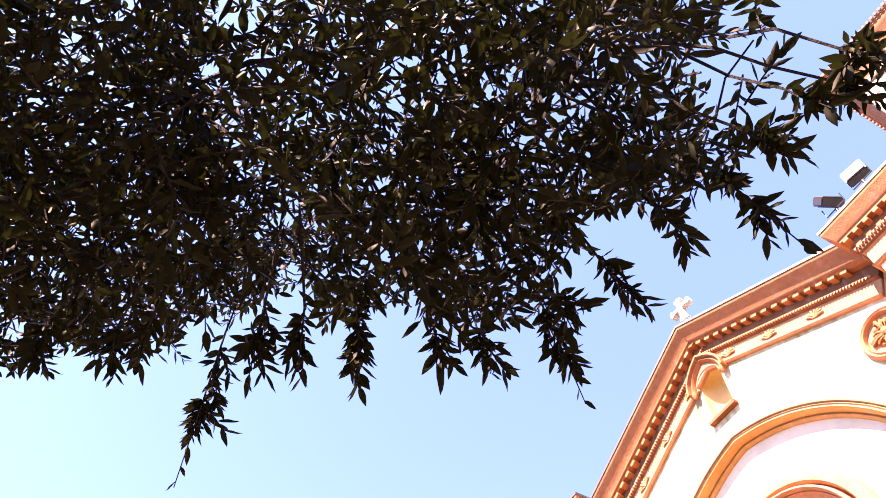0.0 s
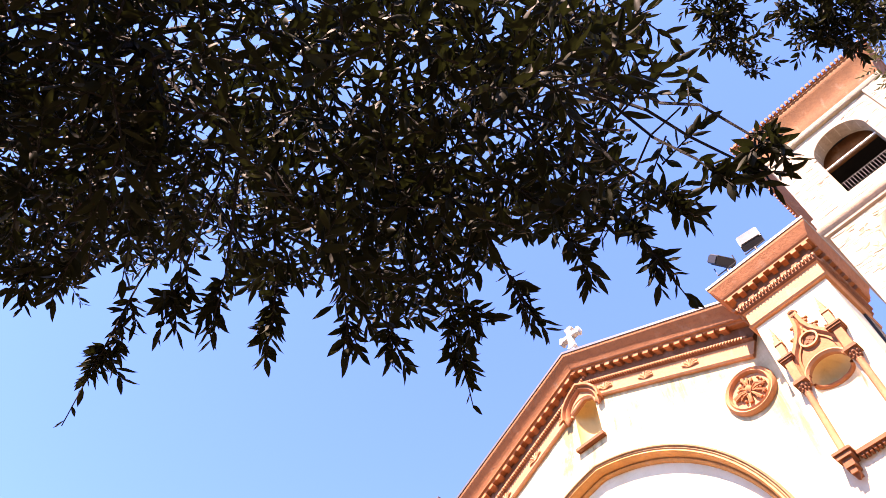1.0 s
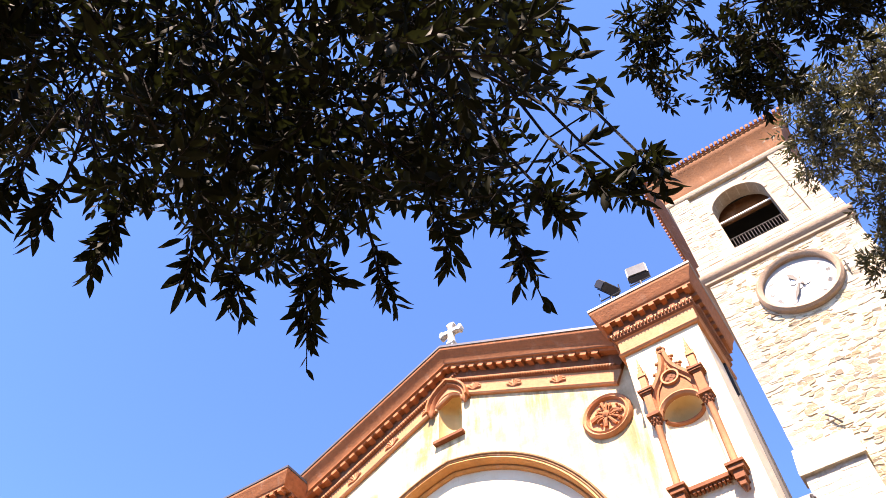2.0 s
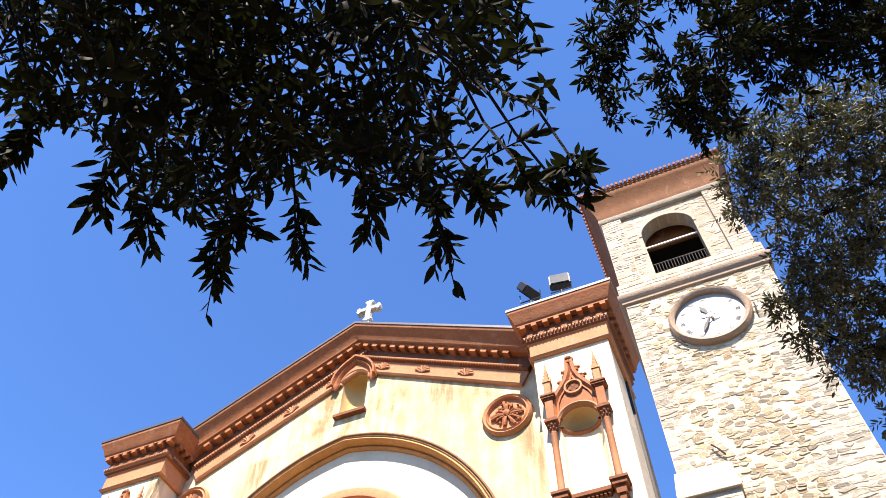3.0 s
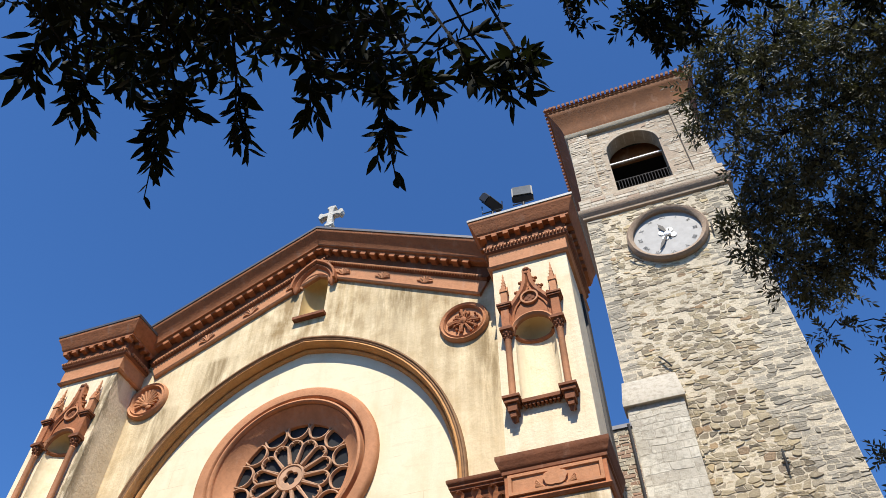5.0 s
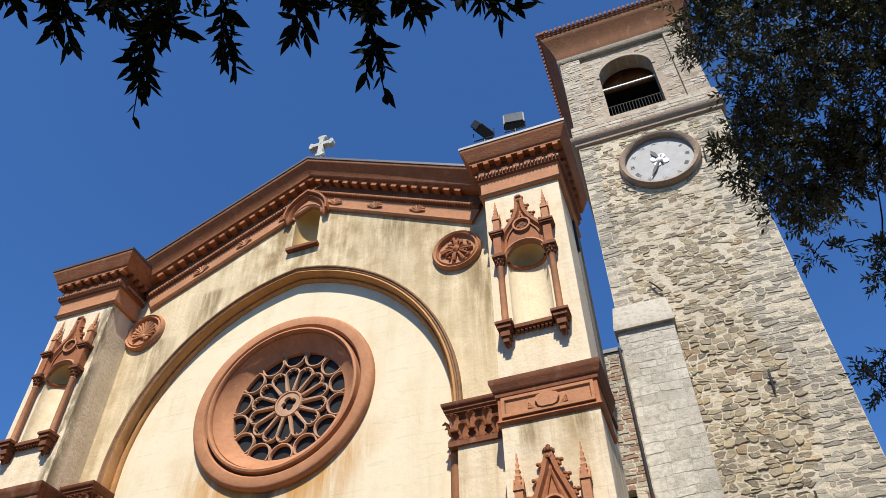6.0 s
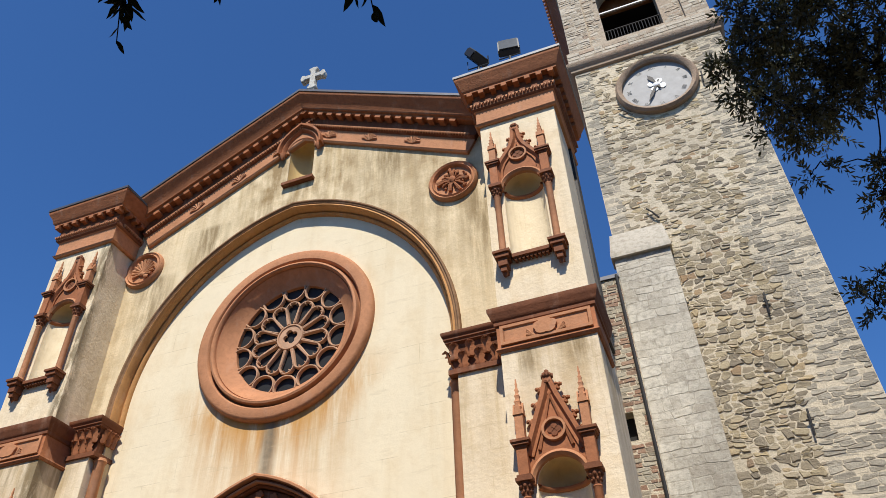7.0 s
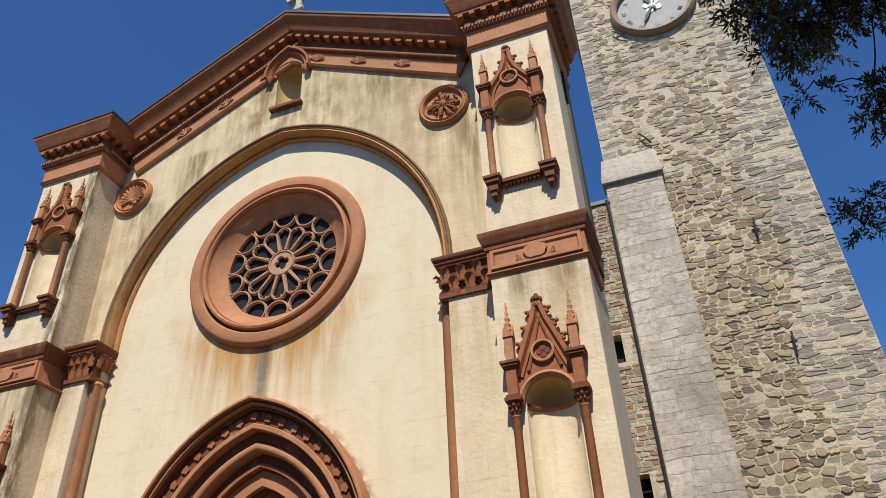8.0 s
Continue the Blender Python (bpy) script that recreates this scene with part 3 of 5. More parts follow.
    # cornice colour darkened for the shade of its overhang
    part("middle_cornice", wrap(B(), x0, x1, LY, 0.3, [(0.03, 8.43), (0.06, 8.45), (0.06, 8.51), (0.08, 8.53), (0.10, 8.57), (0.12, 8.64), (0.14, 8.68), (0.14, 8.75), (0.0, 8.80)]), RED_DEEP_SHADED, ob)
    bm = sweep(B(), [(x1 - 0.03, 8.07), (x0 + 0.03, 8.07), (x0 + 0.03, 8.42), (x1 - 0.03, 8.42)][::-1], [(0.0, LY - 0.02), (0.0, LY - 0.07), (-0.05, LY - 0.07), (-0.06, LY - 0.045), (-0.08, LY - 0.02)], True)
    part("panel_frame", bm, RED_PALE, ob)
    part("panel", box(B(), x0 + 0.1, x1 - 0.1, LY - 0.042, LY - 0.02, 8.10, 8.40), RED_PALE, ob)
    bm = B()
    mx = (x0 + x1) / 2
    pts = []
    for k in range(60):
        th = math.tau * k / 60
        rr = 0.135 + 0.022 * abs(math.sin(2.5 * th + 0.8))
        pts.append((mx + rr * 1.25 * math.cos(th), 8.25 + rr * 0.9 * math.sin(th)))
    prism(bm, pts, LY - 0.088, LY - 0.04)
    for a in (1, -1):
        for k in range(3):
            tube(bm, [(mx + a * (0.17 + 0.02 * k), LY - 0.055, 8.12 + 0.015 * k), (mx + a * (0.31 - 0.01 * k), LY - 0.06, 8.16 + 0.04 * k)], 0.012, 0.026, 6)
    part("leaf_shield", bm, RED_PALE, ob)
    # return of the pier behind the front
    part("lower_return", box(B(), x0, x1, 0.42, 0.95, 0, 8.6), PLASTER_LOW, ob)
    # near-black colour puts the shade behind the pier into this return
    part("upper_return", box(B(), x0 - (0.0 if s > 0 else 0.08), x1 + (0.05 if s > 0 else 0.0), 0.44, 0.95, 8.6, top - 0.75), IRON, ob, "pier return coloured near black, shade put into it")
    aedicule(ob, cx, PY, 9.84, 11.40, 12.06, 13.04, 0.48, True, 0.37)
    aedicule(ob, cx - 0.02, LY, 3.2, 5.80, 6.40, 7.45, 0.475, False, 0.36)
    return ob


def pinnacle(bm, x, y, z0, z1, w):
    h = z1 - z0
    spire(bm, x, y, [(w, z0), (w, z0 + 0.45 * h)])
    for k in range(4):
        a = math.pi / 2 * k
        dx, dy = math.cos(a), math.sin(a)
        c = Vector((x + dx * w, y + dy * w, z0 + 0.40 * h))
        t = Vector((-dy, dx, 0)) * w * 1.15
        n = Vector((dx, dy, 0)) * 0.018
        v = [bm.verts.new(p) for p in (c - t + n, c + t + n, c + Vector((0, 0, 0.2 * h)) + n, c - t - n * 2, c + t - n * 2, c + Vector((0, 0, 0.2 * h)) - n * 2)]
        for f in ((0, 1, 2), (5, 4, 3), (0, 3, 4, 1), (1, 4, 5, 2), (2, 5, 3, 0)):
            bm.faces.new([v[i] for i in f])
    rows, n = [], 5
    for k in range(n):
        r = w * (0.95 - 0.17 * k)
        a = z0 + h * (0.48 + 0.098 * k)
        rows += [(r * 0.72, a), (r, a + 0.045 * h), (r * 0.72, a + 0.06 * h)]
    spire(bm, x, y, rows + [(0.008, z1)])
    return bm


def aedicule(pier, cx, y, zb, zc, zp, zt, w, ogee, r):
    """Terracotta frame of a niche: sill, two shafts, caps, pinnacles and gable."""
    for s in (1, -1):
        x = cx + s * w
        yy = y - 0.10
        part("column", lathe(B(), x, yy, [(0.085, zb), (0.085, zb + 0.04), (0.06, zb + 0.08), (0.062, zb + 0.1), (0.058, zc - 0.24), (0.07, zc - 0.22), (0.058, zc - 0.2)], 14), RED_PALE if ogee else RED, pier, "slender round terracotta shaft")
        bm = lathe(B(), x, yy, [(0.05, zc - 0.2), (0.065, zc - 0.1), (0.10, zc - 0.02), (0.10, zc)], 10)
        for k in range(8):
            a = math.tau * k / 8
            blob(bm, x + 0.085 * math.cos(a), yy + 0.085 * math.sin(a), zc - 0.06, 0.026, 0.026, 0.035)
            blob(bm, x + 0.068 * math.cos(a + 0.4), yy + 0.068 * math.sin(a + 0.4), zc - 0.13, 0.022, 0.022, 0.03)
        box(bm, x - 0.12, x + 0.12, yy - 0.12, y + 0.02, zc, zc + 0.05)
        box(bm, x - 0.10, x + 0.10, yy - 0.10, y + 0.02, zc + 0.05, zc + 0.09)
        part("capital", bm, RED_DEEP_SHADED, pier)
        bm = box(B(), x - 0.075, x + 0.075, yy - 0.075, y + 0.02, zc + 0.09, zp - 0.1)
        part("block", bm, RED, pier)
        bm = B()
        for o, a, b in ((0.09, zp - 0.12, zp - 0.08), (0.12, zp - 0.08, zp - 0.04), (0.14, zp - 0.04, zp)):
            box(bm, x - o, x + o, yy - o, y + 0.02, a, b)
        part("cap", bm, RED_DEEP_SHADED, pier)
        part("pinnacle", pinnacle(B(), x, yy + 0.01, zp, zt - 0.04, 0.062), RED_PALE, pier, "crocketed terracotta pinnacle")
        bm = B()
        for o, a, b in ((0.15, zb - 0.05, zb), (0.12, zb - 0.13, zb - 0.05), (0.08, zb - 0.28, zb - 0.13), (0.05, zb - 0.38, zb - 0.28)):
            box(bm, x - o, x + o, yy - o - 0.03, y + 0.02, a, b)
        lathe(bm, x, yy, [(0.01, zb - 0.47), (0.04, zb - 0.42), (0.05, zb - 0.38)], 8)
        part("corbel", bm, RED_DEEP_SHADED, pier)
    bm = box(B(), cx - w + 0.15, cx + w - 0.15, y - 0.13, y + 0.02, zb - 0.10, zb - 0.03)
    n = 9
    for k in range(n):
        x = cx + (k - (n - 1) / 2) * (2 * w - 0.34) / n
        box(bm, x - 0.02, x + 0.02, y - 0.10, y + 0.02, zb - 0.15, zb - 0.10)
    part("sill", bm, RED_DEEP_SHADED, pier)
    # arch rim and gable field
    rim = [(cx + r * math.cos(math.pi * k / 20), zc - 0.02 + r * math.sin(math.pi * k / 20)) for k in range(21)]
    part("rim", sweep(B(), rim, [(-0.01, y + 0.01), (-0.01, y - 0.07), (0.03, y - 0.11), (0.075, y - 0.08), (0.075, y + 0.01)]), RED_PALE, pier)
    top = zt + 0.0
    base = zc + 0.12
    if ogee:
        prof = [(0.42, base), (0.435, base + 0.2), (0.42, base + 0.38), (0.35, base + 0.56), (0.24, base + 0.72), (0.13, base + 0.9), (0.07, base + 1.08), (0.04, top - 0.14)]
    else:
        prof = [(0.43, base + 0.28), (0.40, base + 0.36), (0.30, base + 0.62), (0.20, base + 0.88), (0.10, base + 1.13), (0.03, top - 0.16)]
    line = [(cx + a, b) for a, b in prof] + [(cx - a, b) for a, b in prof[::-1]]
    bm = B()
    for s in (1, -1):
        hs = [(cx + s * 0.415 * math.sin(math.pi / 2 * k / 10), zc - 0.02 + 0.415 * math.cos(math.pi / 2 * k / 10)) for k in range(11)]
        prism(bm, hs + [(cx + s * a, b) for a, b in prof] + [(cx, prof[-1][1])], y - 0.055, y + 0.02)
    part("gable_field", bm, RED, pier)
    part("gable_moulding", sweep(B(), line, [(-0.11, y), (-0.11, y - 0.085), (-0.065, y - 0.07), (-0.03, y - 0.13), (0.035, y - 0.13), (0.035, y)]), RED, pier)
    # quatrefoil roundel
    qz = 12.2 if ogee else zc + 0.72
    part("quatrefoil_ring", sweep(B(), circle(cx, qz, 0.14, 20)[::-1], [(-0.0, y - 0.05), (-0.0, y - 0.11), (-0.035, y - 0.11), (-0.035, y - 0.05)], True), RED_PALE, pier)
    bm = B()
    for k in range(4):
        a = math.pi / 2 * k
        prism(bm, circle(cx + 0.055 * math.cos(a), qz + 0.055 * math.sin(a), 0.046, 10), y - 0.07, y - 0.05)
    part("quatrefoil", bm, RED_DEEP_SHADED, pier)
    # crockets and finial
    crock = B()
    blob(crock, 0.0, 0.0, 0.0, 0.052, 0.055, 0.058)
    blob(crock, 0.05, -0.02, 0.04, 0.042, 0.042, 0.036)
    blob(crock, 0.03, -0.03, -0.03, 0.028, 0.03, 0.03)
    blob(crock, -0.005, -0.03, 0.055, 0.03, 0.03, 0.03)
    crock = mesh_of(crock, "crocket", RED)
    for s in (1, -1):
        for k in range(5):
            i = (k + 0.45) / 5.2 * (len(prof) - 1)
            a, b = prof[int(i)], prof[min(int(i) + 1, len(prof) - 1)]
            u = i - int(i)
            q = new("crocket", crock)
            q.matrix_world = pose(cx + s * (a[0] + (b[0] - a[0]) * u + 0.042), y - 0.075, a[1] + (b[1] - a[1]) * u + 0.03, 0, 0, 0 if s > 0 else 180) @ pose(0, 0 if s > 0 else 0.0, 0)
            q.parent = pier
    if not ogee:
        tri = [(cx + 0.25, base + 0.33), (cx, top - 0.36), (cx - 0.25, base + 0.33)]
        part("inner_moulding", sweep(B(), tri, [(-0.035, y - 0.04), (-0.035, y - 0.085), (0.0, y - 0.10), (0.02, y - 0.04)]), RED, pier)
    bm = lathe(B(), cx, y - 0.07, [(0.03, top - 0.2), (0.045, top - 0.15), (0.03, top - 0.12), (0.03, top - 0.08)], 8)
    for k in range(6):
        blob(bm, cx + 0.05 * math.cos(k * 1.047), y - 0.07 + 0.05 * math.sin(k * 1.047), top - 0.09, 0.05, 0.05, 0.06)
    for k in range(5):
        blob(bm, cx + 0.045 * math.cos(k * 1.257 + 0.5), y - 0.07 + 0.045 * math.sin(k * 1.257 + 0.5), top - 0.2, 0.04, 0.04, 0.04)
    blob(bm, cx, y - 0.07, top - 0.02, 0.04, 0.04, 0.055)
    part("finial", bm, RED_DEEP_SHADED, pier)


def build_impost(s):
    """Leafy capital, shaft and pilaster carrying the great arch."""
    xi = AX + s * 3.62
    xo = PIER[0][0] if s > 0 else PIER[1][1]
    a, b = (xi, xo) if s > 0 else (xo, xi)
    yb = 0.24
    ob = new("impost")
    ob.parent = church
    part("pilaster", box(B(), min(xi + s * 0.12, xo), max(xi + s * 0.12, xo), -0.235, 0.1, 0, 8.18), PLASTER_LOW, ob)
    part("shaft", lathe(B(), xi + s * 0.02, -0.02, [(0.13, 0.0), (0.13, 0.4), (0.105, 0.5), (0.10, 8.05), (0.13, 8.10), (0.11, 8.16)], 16), RED_PALE, ob, "round terracotta corner shaft")
    bm = B()
    rings = []
    for o, zz in ((0.03, 8.34), (0.03, 8.43), (-0.04, 8.45), (-0.03, 8.60), (0.02, 8.90), (0.06, 8.93), (0.06, 8.96), (0.08, 8.98), (0.08, 9.01), (0.10, 9.04), (0.11, 9.07), (0.11, 9.11)):
        xa, xb = a - (o if s > 0 else 0), b + (o if s < 0 else 0)
        rings.append([bm.verts.new(p) for p in ((xa, yb, zz - 0.2), (xa, -0.24 - 1.5 * o, zz - 0.2), (xb, -0.24 - 1.5 * o, zz - 0.2), (xb, yb, zz - 0.2))])
    for p, q in zip(rings, rings[1:]):
        for k in range(4):
            bm.faces.new((p[k], p[(k + 1) % 4], q[(k + 1) % 4], q[k]))
    bm.faces.new(rings[0][::-1])
    bm.faces.new(rings[-1])
    part("abacus", bm, RED_DEEP_SHADED, ob)
    bm = B()
    n = 4

    def frond(x, y, z, up, wide, turn):
        """A ribbed, lobed leaf that leans out and folds over at its pointed tip."""
        out, along = Vector((-math.sin(turn), -math.cos(turn), 0)), Vector((math.cos(turn), -math.sin(turn), 0))
        c = Vector((x, y, z))
        prof = ((0.0, 0.0, 0.85), (0.22, 0.012, 1.25), (0.36, 0.018, 0.9), (0.58, 0.028, 1.35), (0.72, 0.04, 0.95), (0.92, 0.062, 1.15), (1.03, 0.09, 0.85), (1.0, 0.118, 0.5), (0.9, 0.125, 0.12))
        rows = []
        for h, o, w in prof:
            m = c + Vector((0, 0, up * h)) + out * o
            half = along * wide * w * 0.75
            rows.append([bm.verts.new(p) for p in (m - half - out * 0.012, m - half * 0.5 + out * 0.012, m + out * 0.03, m + half * 0.5 + out * 0.012, m + half - out * 0.012, m - out * 0.035)])
        for p, q in zip(rows, rows[1:]):
            for k in range(6):
                bm.faces.new((p[k], p[(k + 1) % 6], q[(k + 1) % 6], q[k]))
        bm.faces.new(rows[0][::-1])
        bm.faces.new(rows[-1])

    for k in range(n):
        x = a + 0.09 + (b - a - 0.18) * k / (n - 1)
        frond(x, -0.255, 8.43, 0.25, 0.105, 0.0)
        if k < n - 1:
            frond(x + (b - a - 0.18) / (n - 1) / 2, -0.235, 8.25, 0.25, 0.10, 0.0)
    for k in range(3):
        frond(xi - s * 0.03, -0.14 + 0.14 * k, 8.43, 0.25, 0.085, s * math.pi / 2)
    part("leaf_carving", bm, RED, ob, "carved terracotta leaves")


def build_rose():
    cx, cz, yw = AX, 10.27, 0.22
    ob = new("rose_window")
    ob.parent = church
    tagged(ob, "round rose window with terracotta tracery and dark leaded glass")
    c = circle(cx, cz, 1.70, 72)
    part("outer_ring", sweep(B(), c, [(0.27, yw), (0.27, yw - 0.07), (0.24, yw - 0.12), (0.20, yw - 0.14), (0.03, yw - 0.13), (0.0, yw - 0.10), (-0.01, yw - 0.0), (-0.01, yw + 0.06)], True), RED_PALE, ob)
    part("inner_ring", sweep(B(), circle(cx, cz, 1.60, 72), [(0.085, yw + 0.03), (0.045, yw - 0.02), (0.045, yw - 0.10), (0.03, yw - 0.15), (-0.01, yw - 0.165), (-0.04, yw - 0.14), (-0.05, yw - 0.10), (-0.05, yw + 0.03)], True), RED_PALE, ob)
    bm = B()
    rows = [(1.57, yw - 0.05), (1.53, yw - 0.08), (1.52, yw - 0.06), (1.27, yw + 0.17), (1.25, yw + 0.175), (1.23, yw + 0.19), (1.23, yw + 0.34)]
    n = 72
    rings = [[bm.verts.new((cx + r * math.cos(math.tau * k / n), y, cz + r * math.sin(math.tau * k / n))) for k in range(n)] for r, y in rows]
    for p, q in zip(rings, rings[1:]):
        for k in range(n):
            bm.faces.new((p[k], p[(k + 1) % n], q[(k + 1) % n], q[k]))
    part("reveal", bm, RED_PALE, ob)
    y = yw + 0.20
    part("glass", prism(B(), circle(cx, cz, 1.24, 48), y + 0.07, y + 0.09), GLASS, ob, "dark leaded glass")

    def bar(path, w, closed=False):
        path = [(cx + (px - cx) * 1.03, cz + (pz - cz) * 1.03) for px, pz in path]
        return sweep(B(), path, [(-w, y + 0.05), (-w, y), (-w * 0.4, y - 0.03), (w * 0.4, y - 0.03), (w, y), (w, y + 0.05)], closed)

    part("hub", bar(circle(cx, cz, 0.27, 32), 0.03, True), TRACERY, ob)
    # hub plate with a four-lobed opening
    bm = B()
    m, ring4 = 64, []
    for k in range(m):
        th = math.tau * k / m
        q = (th + math.pi / 4) % (math.pi / 2) - math.pi / 4
        rho = 0.082 * math.cos(q) + math.sqrt(0.072**2 - (0.082 * math.sin(q)) ** 2)
        ring4.append([bm.verts.new((cx + r * math.cos(th + 0.3), yy, cz + r * math.sin(th + 0.3))) for r, yy in ((0.25, y - 0.01), (rho + 0.015, y - 0.01), (rho, y + 0.01), (rho, y + 0.05))])
    for k in range(m):
        p, q = ring4[k], ring4[(k + 1) % m]
        for e in range(3):
            bm.faces.new((p[e], p[e + 1], q[e + 1], q[e]))
    part("hub_plate", bm, TRACERY, ob)
    n = 14
    for k in range(n):
        a = math.tau * (k + 0.5) / n
        er, et = Vector((math.cos(a), math.sin(a))), Vector((-math.sin(a), math.cos(a)))
        o = Vector((cx, cz))
        # petal: two bars and a round head
        half_w = 0.150
        pts = [o + er * 0.30 + et * 0.052]
        pts += [o + er * (0.68 + half_w * math.sin(t)) + et * half_w * math.cos(t) for t in [math.pi * j / 12 for j in range(13)]]
        pts += [o + er * 0.30 - et * 0.052]
        part("petal", bar([tuple(p) for p in pts], 0.023), TRACERY, ob)
        # round lobe hanging from the rim
        lobe = [o + er * (1.115 - 0.232 * math.sin(t)) + et * 0.232 * math.cos(t) for t in [-0.3 + (math.pi + 0.6) * j / 16 for j in range(17)]]
        part("rim_foil", bar([tuple(p) for p in lobe], 0.023), TRACERY, ob)
        # small points of the petal heads
        for s in (1, -1):
            t = math.pi / 2 + s * 0.62
            p = o + er * (0.68 + half_w * math.sin(t)) + et * half_w * math.cos(t)
            part("cusp", bar([tuple(p), tuple(p - er * 0.045 - et * 0.05 * math.cos(t))], 0.016), TRACERY, ob)


def build_medallion(x, z, r, shell):
    ob = new("medallion")
    ob.parent = church
    tagged(ob, "round terracotta medallion with carved " + ("leaves" if not shell else "scallop shell"))
    part("ring", sweep(B(), circle(x, z, r - 0.1, 40), [(0.1, 0.02), (0.1, -0.06), (0.06, -0.11), (0.02, -0.08), (-0.01, -0.11), (-0.04, -0.05), (-0.04, 0.02)], True), RED_PALE, ob)
    part("disc", prism(B(), circle(x, z, r - 0.1, 32), -0.03, 0.03), RED_PALE, ob)
    bm = B()
    rnd = random.Random(3)
    if shell:
        for k in range(13):
            a = math.radians(-30 + 240 * k / 12)
            tube(bm, [(x, -0.05, z - 0.08), (x + 0.3 * math.cos(a), -0.08, z - 0.02 + 0.3 * math.sin(a))], 0.016, 0.032, 6)
        blob(bm, x, -0.06, z - 0.12, 0.09, 0.05, 0.06)
        blob(bm, x + 0.1, -0.06, z - 0.2, 0.08, 0.04, 0.06)
    else:
        for k in range(15):
            a = math.tau * k / 15 + rnd.uniform(-0.12, 0.12)
            e, w = rnd.uniform(0.24, 0.36), rnd.uniform(-0.35, 0.35)
            tube(bm, [(x + 0.07 * math.cos(a), -0.07, z + 0.07 * math.sin(a)), (x + 0.17 * math.cos(a + w * 0.4), -0.105, z + 0.17 * math.sin(a + w * 0.4)), (x + e * math.cos(a + w), -0.06, z + e * math.sin(a + w))], 0.016, rnd.uniform(0.024, 0.04), 6)
        for k in range(14):
            a, q = rnd.uniform(0, math.tau), rnd.uniform(0.14, 0.33)
            blob(bm, x + q * math.cos(a), -0.06, z + q * math.sin(a), rnd.uniform(0.02, 0.045), 0.045, rnd.uniform(0.02, 0.045))
        blob(bm, x, -0.08, z + 0.02, 0.08, 0.06, 0.11)
    part("carving", bm, RED if not shell else RED_PALE, ob)


def build_portal():
    ob = new("portal")
    ob.parent = church
    tagged(ob, "deep pointed doorway with nested terracotta mouldings")
    spring = 4.2
    PX = AX - 0.05
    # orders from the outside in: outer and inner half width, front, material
    # the deep-toned orders carry the shade of the hollows in their colour
    rows = [(2.34, 2.28, -0.13, RED_PALE), (2.29, 2.24, -0.03, RED_DEEP_SHADED), (2.25, 2.21, -0.06, RED_PALE), (2.22, 2.17, 0.03, RED_DEEP_SHADED), (2.18, 1.95, 0.12, RED_DEEP_SHADED), (1.96, 1.86, 0.08, RED_PALE), (1.87, 1.72, 0.26, RED_DEEP_SHADED), (1.73, 1.57, 0.24, RED_PALE), (1.58, 1.43, 0.46, RED_DEEP_SHADED), (1.44, 1.36, 0.42, RED), (1.37, 1.10, 0.54, RED_PALE), (1.11, 1.03, 0.64, RED_DEEP_SHADED)]
    for w0, w1, y, mat in rows:
        rise = 2.86 - (2.22 - w1) * 1.15
        path = [(PX + w1, 0.0)] + arc(PX, spring, w1, rise, 16) + [(PX - w1, 0.0)]
        t, e = w0 - w1, 0.012
        if 0.13 < t < 0.17 and mat is RED_PALE:
            prof = [(0.0, 0.92)] + [(t / 2 - t / 2 * math.cos(math.pi * k / 6), y + 0.06 - 0.07 * math.sin(math.pi * k / 6)) for k in range(7)] + [(t, 0.92)]
        else:
            prof = [(0.0, 0.92), (0.0, y + e), (e, y), (t - e, y), (t, y + e), (t, min(y + 0.45, 0.92))]
        part("order", sweep(B(), path, prof), mat, ob)
    petals = [(0.08 * (0.7 + 0.3 * abs(math.cos(2.5 * math.tau * k / 40))) * math.cos(math.tau * k / 40), 0.08 * (0.7 + 0.3 * abs(math.cos(2.5 * math.tau * k / 40))) * math.sin(math.tau * k / 40)) for k in range(40)]
    rose = prism(B(), petals, -0.045, 0.03)
    rose = mesh_of(rose, "rosette", RED)
    path = arc(PX, spring, 2.06, 2.68, 12)
    for x, z in path[::1]:
        q = new("rosette", rose)
        q.matrix_world = pose(x, 0.13, z)
        q.parent = ob
    part("tympanum", prism(B(), arc(PX, spring, 1.05, 1.50, 14), 0.76, 0.9), RED_PALE, ob)
    part("lintel", box(B(), PX - 1.05, PX + 1.05, 0.7, 0.9, 3.9, 4.2), RED_PALE, ob)
    for s in (0, 1):
        part("door_leaf", box(B(), PX - 1.02 + s * 1.025, PX - 0.005 + s * 1.025, 0.82, 0.9, 0.0, 3.9), WOOD, ob, "closed wooden door leaf")


build_front_wall()
build_gable_cornice()
build_pier(*PIER[0], 14.63)
build_pier(*PIER[1], 14.61)
for s in (1, -1):
    build_impost(s)
build_rose()
build_medallion(3.71, 12.83, 0.54, False)
build_medallion(-3.93, 12.85, 0.51, True)
build_portal()
# nave behind the front
bm = box(B(), -5.2, 5.2, 0.95, 18.0, 0.0, 12.4)
prism(bm, [(-5.4, 12.4), (5.4, 12.4), (0.0, 15.2)], 0.95, 18.0)
part("nave", bm, BRICK, church, "plain brick nave behind the front")
part("backing", box(B(), -4.4, 4.6, 0.78, 0.94, 7.5, 13.6), BRICK, church)


